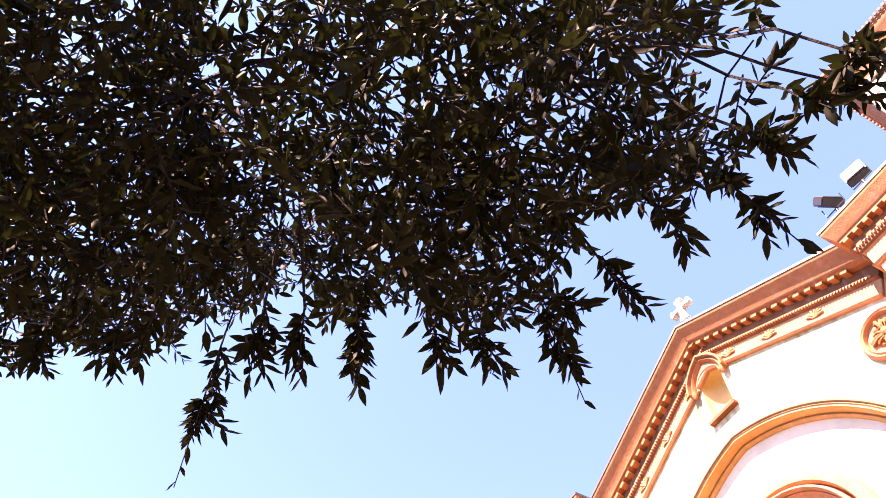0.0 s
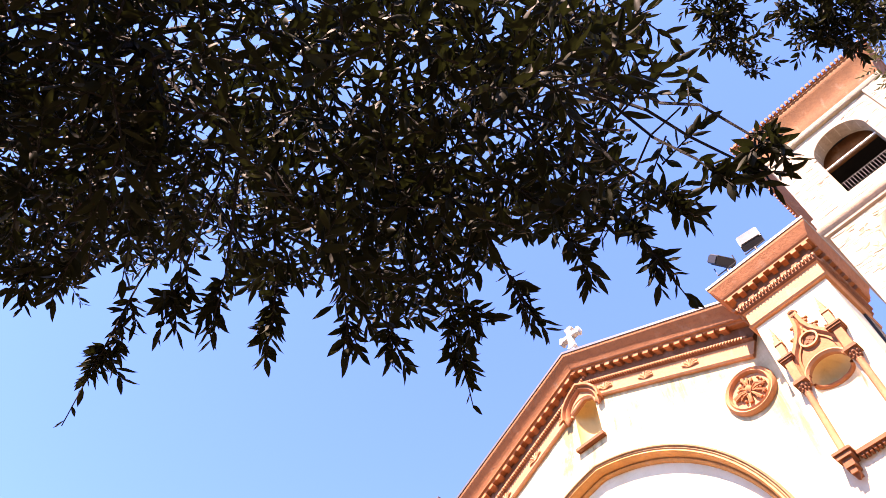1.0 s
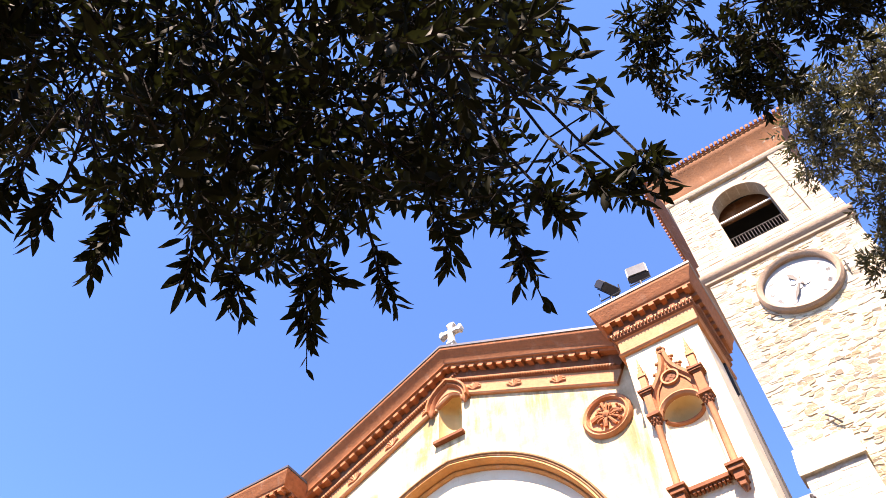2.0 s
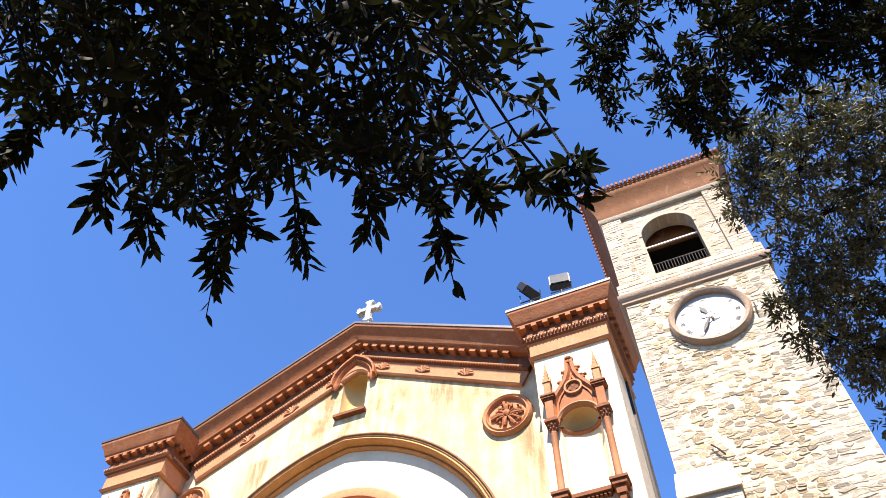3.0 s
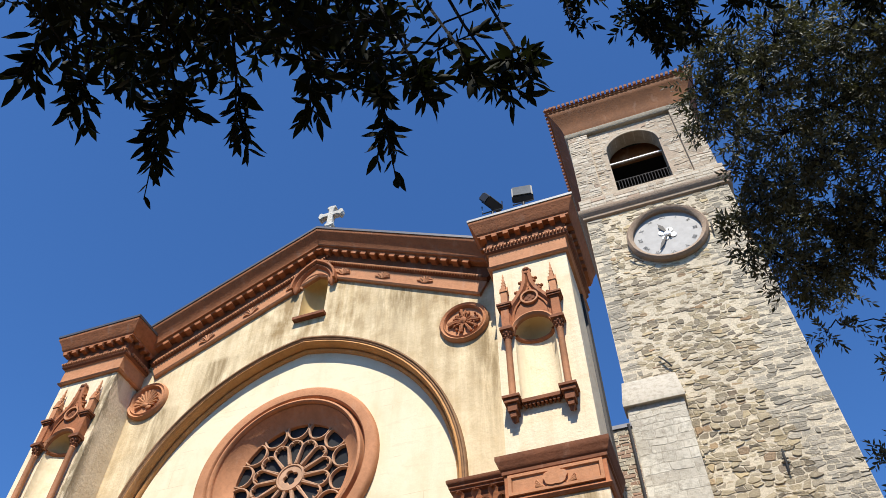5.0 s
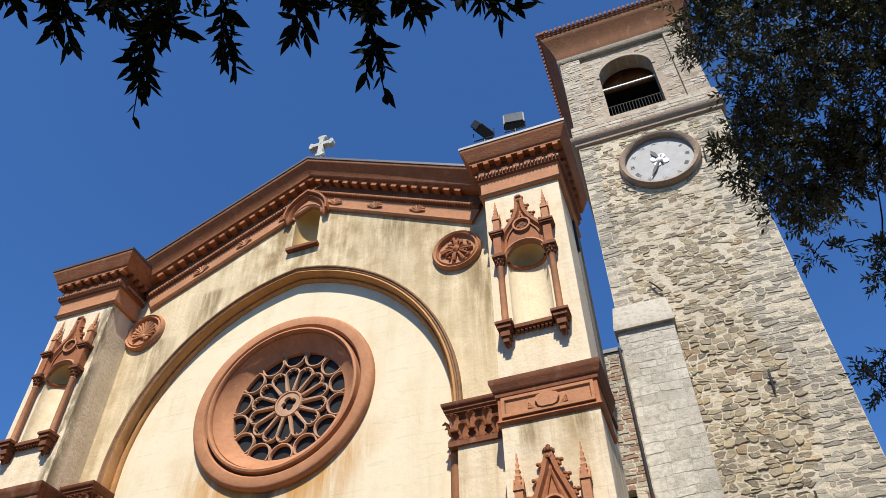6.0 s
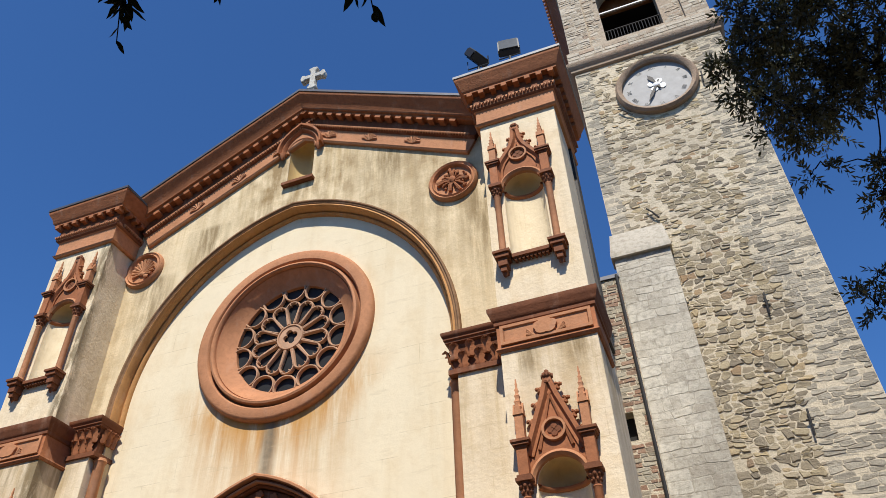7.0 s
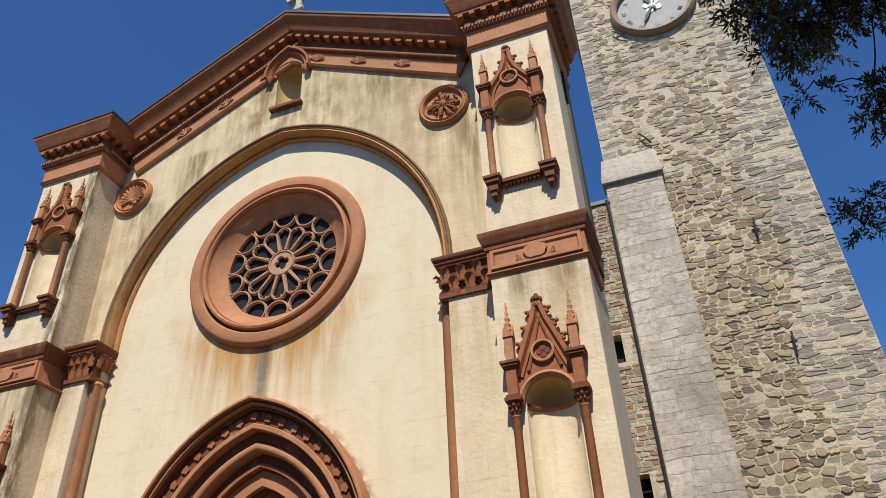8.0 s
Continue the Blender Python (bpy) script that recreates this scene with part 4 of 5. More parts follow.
def build_cross():
    ob = thing("stone_cross", "pale weathered stone cross on the gable top", "cross", (0.08, -0.1, 16.95))
    bm = spire(B(), 0, 0, [(0.17, 0.0), (0.17, 0.12), (0.12, 0.18), (0.09, 0.44), (0.12, 0.48), (0.07, 0.54)])
    part("base", bm, CROSS, ob)
    bm = B()
    c = 1.04
    for k in range(4):
        a = math.pi / 2 * k
        d, t = Vector((math.cos(a), math.sin(a))), Vector((-math.sin(a), math.cos(a)))
        ln = 0.36 if k != 3 else 0.52
        pts = [d * 0.0 - t * 0.07, d * (ln - 0.14) - t * 0.075, d * (ln - 0.09) - t * 0.13, d * (ln - 0.03) - t * 0.12, d * ln, d * (ln - 0.03) + t * 0.12, d * (ln - 0.09) + t * 0.13, d * (ln - 0.14) + t * 0.075, d * 0.0 + t * 0.07]
        prism(bm, [(p.x, c + p.y) for p in pts], -0.08 - 0.002 * k, 0.08 + 0.002 * k)
    bmesh.ops.bevel(bm, geom=[e for e in bm.edges if e.is_manifold and e.calc_face_angle(0) > 0.6], offset=0.015, segments=1, affect="EDGES")
    part("cross_arms", bm, CROSS, ob)


def build_floodlight(x, y, z, turn, tip):
    ob = thing("floodlight", "grey square floodlight on a bracket above the cornice", "floodlight", (x, y, z), "roof floodlights")
    m = pose(0, 0, 0.70, tip, 0, turn)
    for nm, bx, mat in (("casing", (-0.23, 0.23, -0.07, 0.12, -0.19, 0.19), GREYCASE), ("lens", (-0.2, 0.2, -0.085, -0.07, -0.16, 0.16), LAMPGLASS)):
        bm = box(B(), *bx)
        if nm == "casing":
            bmesh.ops.bevel(bm, geom=bm.edges[:], offset=0.02, segments=2, affect="EDGES")
            for k in range(5):
                box(bm, -0.15 + 0.075 * k - 0.008, -0.15 + 0.075 * k + 0.008, 0.09, 0.14, -0.11, 0.11)
        bmesh.ops.transform(bm, matrix=m, verts=bm.verts)
        part(nm, bm, mat, ob)
    bm = tube(B(), [(-0.23, 0, 0.62), (-0.23, 0, 0.36), (0.23, 0, 0.36), (0.23, 0, 0.62)], 0.016, None, 6)
    tube(bm, [(0, 0, 0.0), (0, 0, 0.36)], 0.03, None, 8)
    part("bracket", bm, GREYCASE, ob)


build_cross()
build_floodlight(4.72, -0.95, 14.68, 62, -28)
build_floodlight(5.42, -0.95, 14.68, 8, -4)


# ---- the bell tower ----
TX0, TX1, TY, TD = 6.36, 10.68, 4.5, 4.3
TC = (TX0 + TX1) / 2
tower = thing("bell_tower", "tall square rubble-stone bell tower with clock and open belfry", "bell tower")


def clean_joined(name, pieces, material, parent, label="", kind="stuff"):
    """Many small solids as one mesh: rows of (vertices, faces)."""
    vs, fs, n = [], [], 0
    for v, f in pieces:
        vs += v
        fs += [tuple(i + n for i in q) for q in f]
        n += len(v)
    me = bpy.data.meshes.new(name)
    me.from_pydata(vs, [], fs)
    me.materials.append(material)
    me.validate()
    ob = new(name, me)
    ob.parent = parent
    return tagged(ob, label, kind=kind)


def lay(rnd, x0, x1, z0, z1, hh, ww, gap, wob, skip=None):
    """Courses of uneven stones over a face: rows of outlines in x and z."""
    z, rows, r = z0, [], 0
    edges = [z0]
    while z < z1 - 0.04:
        z = min(z + rnd.uniform(*hh), z1)
        edges.append(z)

    def line(k, x):
        if k == 0 or k == len(edges) - 1:
            return edges[k]
        return edges[k] + wob * (math.sin(x * 5.3 + k * 7.1) + 0.7 * math.sin(x * 13.7 + k * 3.7)) * 0.6

    for k in range(len(edges) - 1):
        x, lean = x0, 0.0
        while x < x1 - 0.03:
            w = rnd.uniform(*ww)
            if x1 - x - w < ww[0] * 0.7:
                w = x1 - x
            nxt = rnd.uniform(-wob, wob) if x + w < x1 - 0.01 else 0.0
            lo, hi = (lambda q: line(k, q)), (lambda q: line(k + 1, q))
            parts = [(0.0, 1.0)]
            if wob > 0.03 and hi(x) - lo(x) > 0.13 and w < 0.26 and rnd.random() < 0.35:
                cut = rnd.uniform(0.4, 0.6)
                parts = [(0.0, cut), (cut, 1.0)]
            for f0, f1 in parts:
                def at(u, v):
                    xx = x + w * u + (lean * (1 - u) + nxt * u) * (2 * v - 1)
                    a, b = lo(xx), hi(xx)
                    v = f0 + (f1 - f0) * v
                    return Vector((xx, a + (b - a) * v))
                c = rnd.uniform(0.08, 0.26) if wob > 0.03 else rnd.uniform(0.05, 0.15)
                uv = ((c, 0), (0.5, 0), (1 - c, 0), (1, c), (1, 1 - c), (1 - c, 1), (0.5, 1), (c, 1), (0, 1 - c), (0, c))
                pts = [at(*q) + Vector((rnd.uniform(-1, 1), rnd.uniform(-1, 1))) * wob * 0.35 for q in uv]
                mid = sum(pts, Vector((0, 0))) / len(pts)
                g = gap * rnd.uniform(0.6, 1.5)
                pts = [mid + (p - mid) * max(1 - g / max((p - mid).length, 0.02), 0.3) for p in pts]
                if not (skip and skip(mid.x, mid.y, w, 0)):
                    rows.append((mid, pts))
            x, lean = x + w, nxt
    return rows


def stones_on(face, name, rows, y, proud, material, near, rnd, label="", flat=0.8):
    """Set stones on a wall face; the nearest ones are single pieces, the rest one mesh."""
    rest, count = [], 0
    for mid, pts in rows:
        p, n = rnd.uniform(*proud), len(pts)
        tilt = rnd.uniform(-0.3, 0.3) * p
        v = [(q.x - mid.x, 0.0, q.y - mid.y) for q in pts]
        v += [((q.x - mid.x) * 0.97, -p * 0.75, (q.y - mid.y) * 0.96) for q in pts]
        v += [((q.x - mid.x) * flat, -p + tilt * (1 if q.y > mid.y else -1), (q.y - mid.y) * flat) for q in pts]
        f = [(k + s, (k + 1) % n + s, (k + 1) % n + s + n, k + s + n) for s in (0, n) for k in range(n)] + [tuple(range(2 * n, 3 * n))]
        if near(mid.x, mid.y) and count < 290:
            me = bpy.data.meshes.new(name)
            me.from_pydata(v, [], f)
            me.materials.append(material)
            ob = new(name, me)
            ob.location = (mid.x, y, mid.y)
            ob.parent = face
            count += 1
        else:
            rest.append(([(a + mid.x, b + y, c + mid.y) for a, b, c in v], f))
    if rest:
        clean_joined(name + "_facing", rest, material, face, label)


def build_tower():
    rnd = random.Random(11)
    low = part("tower_shaft", box(B(), TX0, TX1, TY, TY + TD, 0.0, 20.6), MORTAR, tower, "rubble stone shaft with lime mortar")
    clock_c = (8.54, 19.02)

    def blocked(x, z, w, h):
        return math.hypot(x - clock_c[0], z - clock_c[1]) < 1.22 or (x < 7.55 and z < 13.7)

    def jag(z):
        """Ragged line where rubble meets the thin corner stones."""
        k = math.floor(z / 0.34)
        return TX1 - 1.12 + 0.30 * math.sin(k * 12.99 + 1.3) + 0.02 * (z - 12)

    # rounder stones low down, flatter flakes in smeared mortar above
    for z0, z1, hh, ww, gap, proud, flat, near in ((0.0, 13.2, (0.11, 0.20), (0.13, 0.29), 0.007, (0.014, 0.046), 0.80, lambda x, z: 5.2 < z < 9.9 and x > 7.5), (13.2, 20.55, (0.07, 0.15), (0.12, 0.32), 0.006, (0.006, 0.036), 0.82, lambda x, z: False)):
        rows = lay(rnd, TX0 + 0.42, TX1 - 0.7, z0, z1, hh, ww, gap, 0.045, lambda x, z, w, h: blocked(x, z, w, h) or x > jag(z) or rnd.random() < 0.04)
        stones_on(low, "stone", rows, TY + 0.016, proud, RUBBLE, near, rnd, "rubble stones", flat)
    for a, b in ((TX0, TX0 + 0.5), (TX1 - 1.46, TX1)):
        edge = lay(rnd, a, b, 0.0, 20.55, (0.06, 0.15), (0.12, 0.50), 0.007, 0.031, lambda x, z, w, h: blocked(x, z, w, h) or (x > 8 and x < jag(z)))
        stones_on(low, "quoin", edge, TY + 0.01, (0.005, 0.026), QUOIN, lambda x, z: 6 < z < 11 and x > 8, rnd, "long thin corner stones", 0.86)
    # buttress of pale ashlar with a sloped head
    bx0, bx1, by = 6.30, 7.62, 4.14
    bt = new("buttress")
    bt.parent = tower
    bm = B()
    box(bm, bx0, bx1, by, TY + 0.05, 0.0, 13.05)
    part("core", bm, BUTTRESS_MORTAR, bt)
    rows = lay(rnd, bx0, bx1, 0.0, 13.0, (0.13, 0.30), (0.16, 0.52), 0.006, 0.02)
    stones_on(bt, "ashlar_block", rows, by + 0.004, (0.005, 0.010), ASHLAR, lambda x, z: z > 3.5, rnd, "", 0.93)
    bm = B()
    v = [bm.verts.new(p) for p in ((bx0 - 0.06, by - 0.10, 13.02), (bx1 + 0.05, by - 0.10, 13.02), (bx1 + 0.05, TY + 0.02, 13.02), (bx0 - 0.06, TY + 0.02, 13.02), (bx0 - 0.06, by - 0.10, 13.12), (bx1 + 0.05, by - 0.10, 13.12), (bx1 - 0.02, TY - 0.08, 14.0), (bx0 - 0.0, TY - 0.08, 14.0), (bx1 - 0.02, TY + 0.02, 14.0), (bx0 - 0.0, TY + 0.02, 14.0))]
    for f in ((3, 2, 1, 0), (0, 1, 5, 4), (4, 5, 6, 7), (7, 6, 8, 9), (1, 2, 8, 6, 5), (0, 4, 7, 9, 3), (2, 3, 9, 8)):
        bm.faces.new([v[i] for i in f])
    part("sloped_head", bm, ASHLAR, bt)
    # iron ties
    for x, z, n, a in ((7.46, 14.38, 0.45, -32), (9.23, 11.1, 0.55, 3), (9.22, 8.28, 0.55, 3), (7.50, 18.25, 0.5, -42), (9.75, 18.75, 0.45, 4), (7.62, 11.5, 0.4, 0)):
        bm = tube(B(), [(0, -0.06, n / 2), (0, -0.10, 0.0), (0, -0.06, -n / 2)], 0.022, None, 6)
        if abs(a) < 20:
            tube(bm, [(-0.07, -0.06, 0.05), (0.07, -0.06, 0.05)], 0.018, None, 6)
        q = part("iron_tie", bm, IRON, tower)
        q.matrix_world = pose(x, TY - 0.02, z, 0, a, 0)
    # string course below the belfry
    part("string_course", wrap(B(), TX0, TX1, TY, TY + TD, [(0.02, 20.55), (0.08, 20.60), (0.08, 20.70), (0.16, 20.78), (0.20, 20.86), (0.20, 20.93), (0.10, 20.96)]), STRING, tower, "projecting brown moulded string course")
    band = part("band", wrap(B(), TX0, TX1, TY, TY + TD, [(0.10, 20.95), (0.10, 21.52), (0.02, 21.64)]), BELFRY, tower, "stone band under the belfry")
    stones_on(band, "facing_stone", lay(rnd, TX0 - 0.1, TX1 + 0.1, 20.96, 21.5, (0.10, 0.2), (0.2, 0.5), 0.007, 0.01), TY - 0.096, (0.012, 0.024), BELFRY, lambda x, z: False, rnd, "small facing stones", 0.9)
    # belfry
    bf = new("belfry")
    bf.parent = tower
    ox0, ox1, oz0, ozs = 7.56, 9.33, 21.84, 24.02
    r, oc = (ox1 - ox0) / 2, (ox0 + ox1) / 2
    bm = B()
    for s in (1, -1):
        edge = TX1 if s > 0 else TX0
        head = [(oc + s * r * math.cos(math.pi / 2 * k / 8), ozs + r * math.sin(math.pi / 2 * k / 8)) for k in range(9)]
        prism(bm, [(edge, 21.6), (oc, 21.6), (oc, oz0), (oc + s * r, oz0)] + head + [(oc, 25.6), (edge, 25.6)], TY + 0.10, TY + 0.62)
    box(bm, TX0, TX0 + 0.6, TY + 0.62, TY + TD, 21.6, 25.6)
    box(bm, TX1 - 0.6, TX1, TY + 0.62, TY + TD, 21.6, 25.6)
    box(bm, TX0 + 0.6, TX1 - 0.6, TY + TD - 0.6, TY + TD, 21.6, 25.6)
    part("belfry_wall", bm, BELFRY, bf)
    for a, b in ((TX0 - 0.0, TX0 + 0.70), (TX1 - 0.70, TX1)):
        part("pilaster", box(B(), a, b, TY + 0.0, TY + 0.10, 21.6, 25.45), BELFRY, bf)
        rows = lay(rnd, a, b, 21.6, 25.4, (0.08, 0.2), (0.14, 0.36), 0.012, 0.03)
        stones_on(bf, "facing_stone", rows, TY + 0.008, (0.008, 0.026), BELFRY, lambda x, z: False, rnd, "small facing stones", 0.78)
    rows = lay(rnd, TX0 + 0.72, TX1 - 0.72, 21.6, 25.4, (0.08, 0.2), (0.14, 0.42), 0.012, 0.034, lambda x, z, w, h: (abs(x - oc) < r + w / 2 + 0.02 and oz0 - 0.1 < z < ozs) or math.hypot(x - oc, z - ozs) < r + w * 0.55)
    stones_on(bf, "facing_stone", rows, TY + 0.108, (0.006, 0.026), BELFRY, lambda x, z: False, rnd, "small facing stones", 0.75)
    head = [(oc + r * math.cos(math.pi * k / 24), ozs + r * math.sin(math.pi * k / 24)) for k in range(25)]
    part("opening_arch", sweep(B(), head, [(0.0, TY + 0.5), (0.0, TY + 0.07), (0.10, TY + 0.07), (0.10, TY + 0.3)]), BELFRY, bf)
    part("belfry_floor", box(B(), TX0 + 0.5, TX1 - 0.5, TY + 0.6, TY + TD - 0.5, 21.4, 21.66), INSIDE_SHADE, bf)
    part("belfry_ceiling", box(B(), TX0 + 0.5, TX1 - 0.5, TY + 0.6, TY + TD - 0.5, 25.2, 25.5), INSIDE_SHADE, bf)
    # added dark sheet stands in for the unlit depth of the belfry
    part("louvre_shade", box(B(), ox0 - 0.3, ox1 + 0.3, TY + 2.6, TY + 2.7, 21.66, 25.2), INSIDE_SHADE, bf, "dark sheet standing for the shade inside the belfry")
    part("vault_back", box(B(), ox0 - 0.1, ox1 + 0.1, TY + 0.9, TY + 1.0, 24.3, 25.2), EAVE, bf, "brown vault inside the opening")
    part("cross_beam", box(B(), ox0 - 0.05, ox1 + 0.05, TY + 0.42, TY + 0.47, 23.76, 23.81), WHITE, bf, "pale beam across the opening")
    rail = new("railing")
    rail.parent = bf
    for z in (21.96, 22.46):
        part("rail", tube(B(), [(ox0, TY + 0.22, z), (ox1, TY + 0.22, z)], 0.02, None, 6), IRON, rail)
    baluster = mesh_of(tube(B(), [(0, 0, 21.84), (0, 0, 22.46)], 0.012, None, 5), "baluster", IRON)
    for k in range(1, 18):
        q = new("baluster", baluster)
        q.location = (ox0 + (ox1 - ox0) * k / 18, TY + 0.22, 0)
        q.parent = rail
    # eaves and roof
    part("upper_string", wrap(B(), TX0, TX1, TY, TY + TD, [(0.02, 25.40), (0.07, 25.46), (0.07, 25.62), (0.03, 25.66)]), QUOIN, tower)
    part("eave", wrap(B(), TX0, TX1, TY, TY + TD, [(0.04, 25.60), (0.06, 25.72), (0.08, 25.76), (0.10, 25.90), (0.20, 26.20), (0.38, 26.56), (0.44, 26.66), (0.45, 26.76), (0.48, 26.78), (0.48, 26.86)]), EAVE, tower, "moulded ochre-brown eave")
    rf = new("roof")
    rf.parent = tower
    bm = B()
    q = [bm.verts.new(p) for p in ((TX0 - 0.52, TY - 0.52, 26.86), (TX1 + 0.52, TY - 0.52, 26.86), (TX1 + 0.52, TY + TD + 0.52, 26.86), (TX0 - 0.52, TY + TD + 0.52, 26.86), (TC, TY + TD / 2, 28.6))]
    for f in ((3, 2, 1, 0), (0, 1, 4), (1, 2, 4), (2, 3, 4), (3, 0, 4)):
        bm.faces.new([q[i] for i in f])
    part("roof_slope", bm, TILE, rf)
    bm = tube(B(), [(0, -0.07, 0), (0, 0.3, 0.12)], 0.058, 0.055, 8)
    end = mesh_of(bm, "eave_tile", TILE)
    n = 32
    for side in range(2):
        for k in range(n + 1):
            u = TX0 - 0.5 + (TX1 - TX0 + 1.0) * k / n
            ob = new("eave_tile", end)
            ob.matrix_world = pose(u, TY - 0.52, 26.922) if side == 0 else pose(TX0 - 0.52, TY - 0.5 + (TD + 1.0) * k / n, 26.922, 0, 0, -90)
            ob.parent = rf
    # clock
    ck = new("clock")
    ck.parent = tower
    tagged(ck, "round white clock with Roman numerals in a stone ring")
    cx, cz = clock_c
    part("ring", sweep(B(), circle(cx, cz, 1.0, 56), [(0.16, TY + 0.05), (0.16, TY - 0.14), (0.10, TY - 0.21), (0.03, TY - 0.19), (-0.03, TY - 0.12), (-0.03, TY + 0.05)], True), STRING, ck, "grey moulded stone ring")
    part("dial", prism(B(), circle(cx, cz, 1.0, 56), TY - 0.02, TY + 0.02), DIAL, ck, "weathered white dial")
    for k, txt in enumerate(("XII", "I", "II", "III", "IIII", "V", "VI", "VII", "VIII", "IX", "X", "XI")):
        a = math.pi / 2 - math.tau * k / 12
        cu = bpy.data.curves.new("numeral", "FONT")
        cu.body, cu.size, cu.extrude, cu.align_x, cu.align_y = txt, 0.165, 0.003, "CENTER", "CENTER"
        cu.materials.append(IRON_FADED)
        q = new("numeral", cu)
        q.matrix_world = pose(cx + 0.78 * math.cos(a), TY - 0.028, cz + 0.78 * math.sin(a), 90, 0, 0) @ pose(0, 0, 0, 0, 0, -30 * k)
        q.parent = ck
    for a, ln, w, nm in ((-22, 0.50, 0.045, "hour_hand"), (208, 0.74, 0.032, "minute_hand")):
        bm = prism(B(), [(-w * 0.6, -0.18), (w * 0.6, -0.18), (w * 0.7, 0.1), (w * 1.5, ln * 0.62), (0, ln), (-w * 1.5, ln * 0.62), (-w * 0.7, 0.1)], -0.085, -0.07)
        q = part(nm, bm, IRON, ck)
        q.matrix_world = pose(cx, TY, cz, 0, a, 0)
    bm = lathe(B(), 0, 0, [(0.10, 0), (0.10, 0.02), (0.05, 0.05)], 16)
    bmesh.ops.transform(bm, matrix=pose(cx, TY - 0.05, cz, 90, 0, 0), verts=bm.verts)
    part("boss", bm, WHITE, ck)
    bm = B()
    for a in (60, 150, 240, 330):
        prism(bm, circle(cx + 0.17 * math.cos(radians(a)), cz + 0.17 * math.sin(radians(a)), 0.10, 12), TY - 0.045, TY - 0.02)
    part("centre_rosette", bm, WHITE, ck, "white painted rosette round the arbor")


IRON_FADED = plain("faded_numeral", (0.17, 0.165, 0.155), 0.6)
build_tower()


def build_link_wall():
    """Old brick wall between the church front and the tower."""
    rnd = random.Random(5)
    wall = thing("link_wall", "old brick and stone wall joining church and tower", "wall")
    x0, x1, y = 4.4, 6.34, 3.95
    bm = B()
    for a, b, c, d in ((x0, x1, 0.0, 5.0), (x0, 5.70, 5.0, 6.05), (6.02, x1, 5.0, 6.05), (x0, x1, 6.05, 8.35), (x0, 5.72, 8.35, 8.98), (6.0, x1, 8.35, 8.98), (x0, x1, 8.98, 12.35)):
        box(bm, a, b, y, y + 0.4, c, d)
    part("core", bm, MORTAR, wall)
    rows = lay(rnd, x0, x1, 0.0, 12.35, (0.06, 0.12), (0.12, 0.30), 0.007, 0.015, lambda cx, cz, w, h: (5.6 < cx + w / 2 and cx - w / 2 < 6.1 and (4.95 < cz < 6.1 or 8.3 < cz < 9.03)))
    stones_on(wall, "brick", rows, y + 0.008, (0.008, 0.024), BRICK, lambda x, z: x > 5.6 and z > 6, rnd, "worn bricks")
    part("window_back", box(B(), 5.6, 6.1, y + 0.3, y + 0.38, 4.9, 9.1), INSIDE_SHADE, wall)
    for k in range(3):
        part("window_bar", tube(B(), [(5.7, y + 0.15, 5.2 + 0.28 * k), (6.02, y + 0.15, 5.2 + 0.28 * k)], 0.015, None, 6), IRON, wall)
    part("cable_pipe", tube(B(), [(6.31, y - 0.06, 0.2), (6.30, y - 0.06, 6.0), (6.28, y - 0.06, 12.4)], 0.035, None, 8), IRON, wall, "dark downpipe in the corner")
    part("coping", box(B(), x0, x1, y - 0.05, y + 0.45, 12.35, 12.45), DARKLEAD, wall)


build_link_wall()

# ---- ground ----
bm = bmesh.new()
for i in range(-16, 17):
    for j in range(-16, 17):
        bm.verts.new((i * 60.0, j * 60.0, 0.0))
bm.verts.ensure_lookup_table()
for i in range(32):
    for j in range(32):
        a = i * 33 + j
        bm.faces.new([bm.verts[q] for q in (a, a + 33, a + 34, a + 1)])
gr = new("ground", mesh_of(bm, "ground", GRAVEL, 0))
tagged(gr, "worn paved square before the church", "ground", kind="structure")


# ---- unseen walls added against low sky light ----
def build_sky_blocks():
    """Plain unseen walls added round the square to block low sky light."""
    for name, x0, x1, y0, y1 in (("wall_south", -30.0, 36.0, -34.0, -33.0), ("wall_west", -31.0, -30.0, -34.0, 6.0), ("wall_east", 36.0, 37.0, -34.0, 6.0)):
        tagged(new(name, mesh_of(box(B(), x0, x1, y0, y1, 0.0, 14.0), name, SKY_BLOCK, 0)), "plain unseen wall added to block low sky light", "wall", kind="structure")


build_sky_blocks()


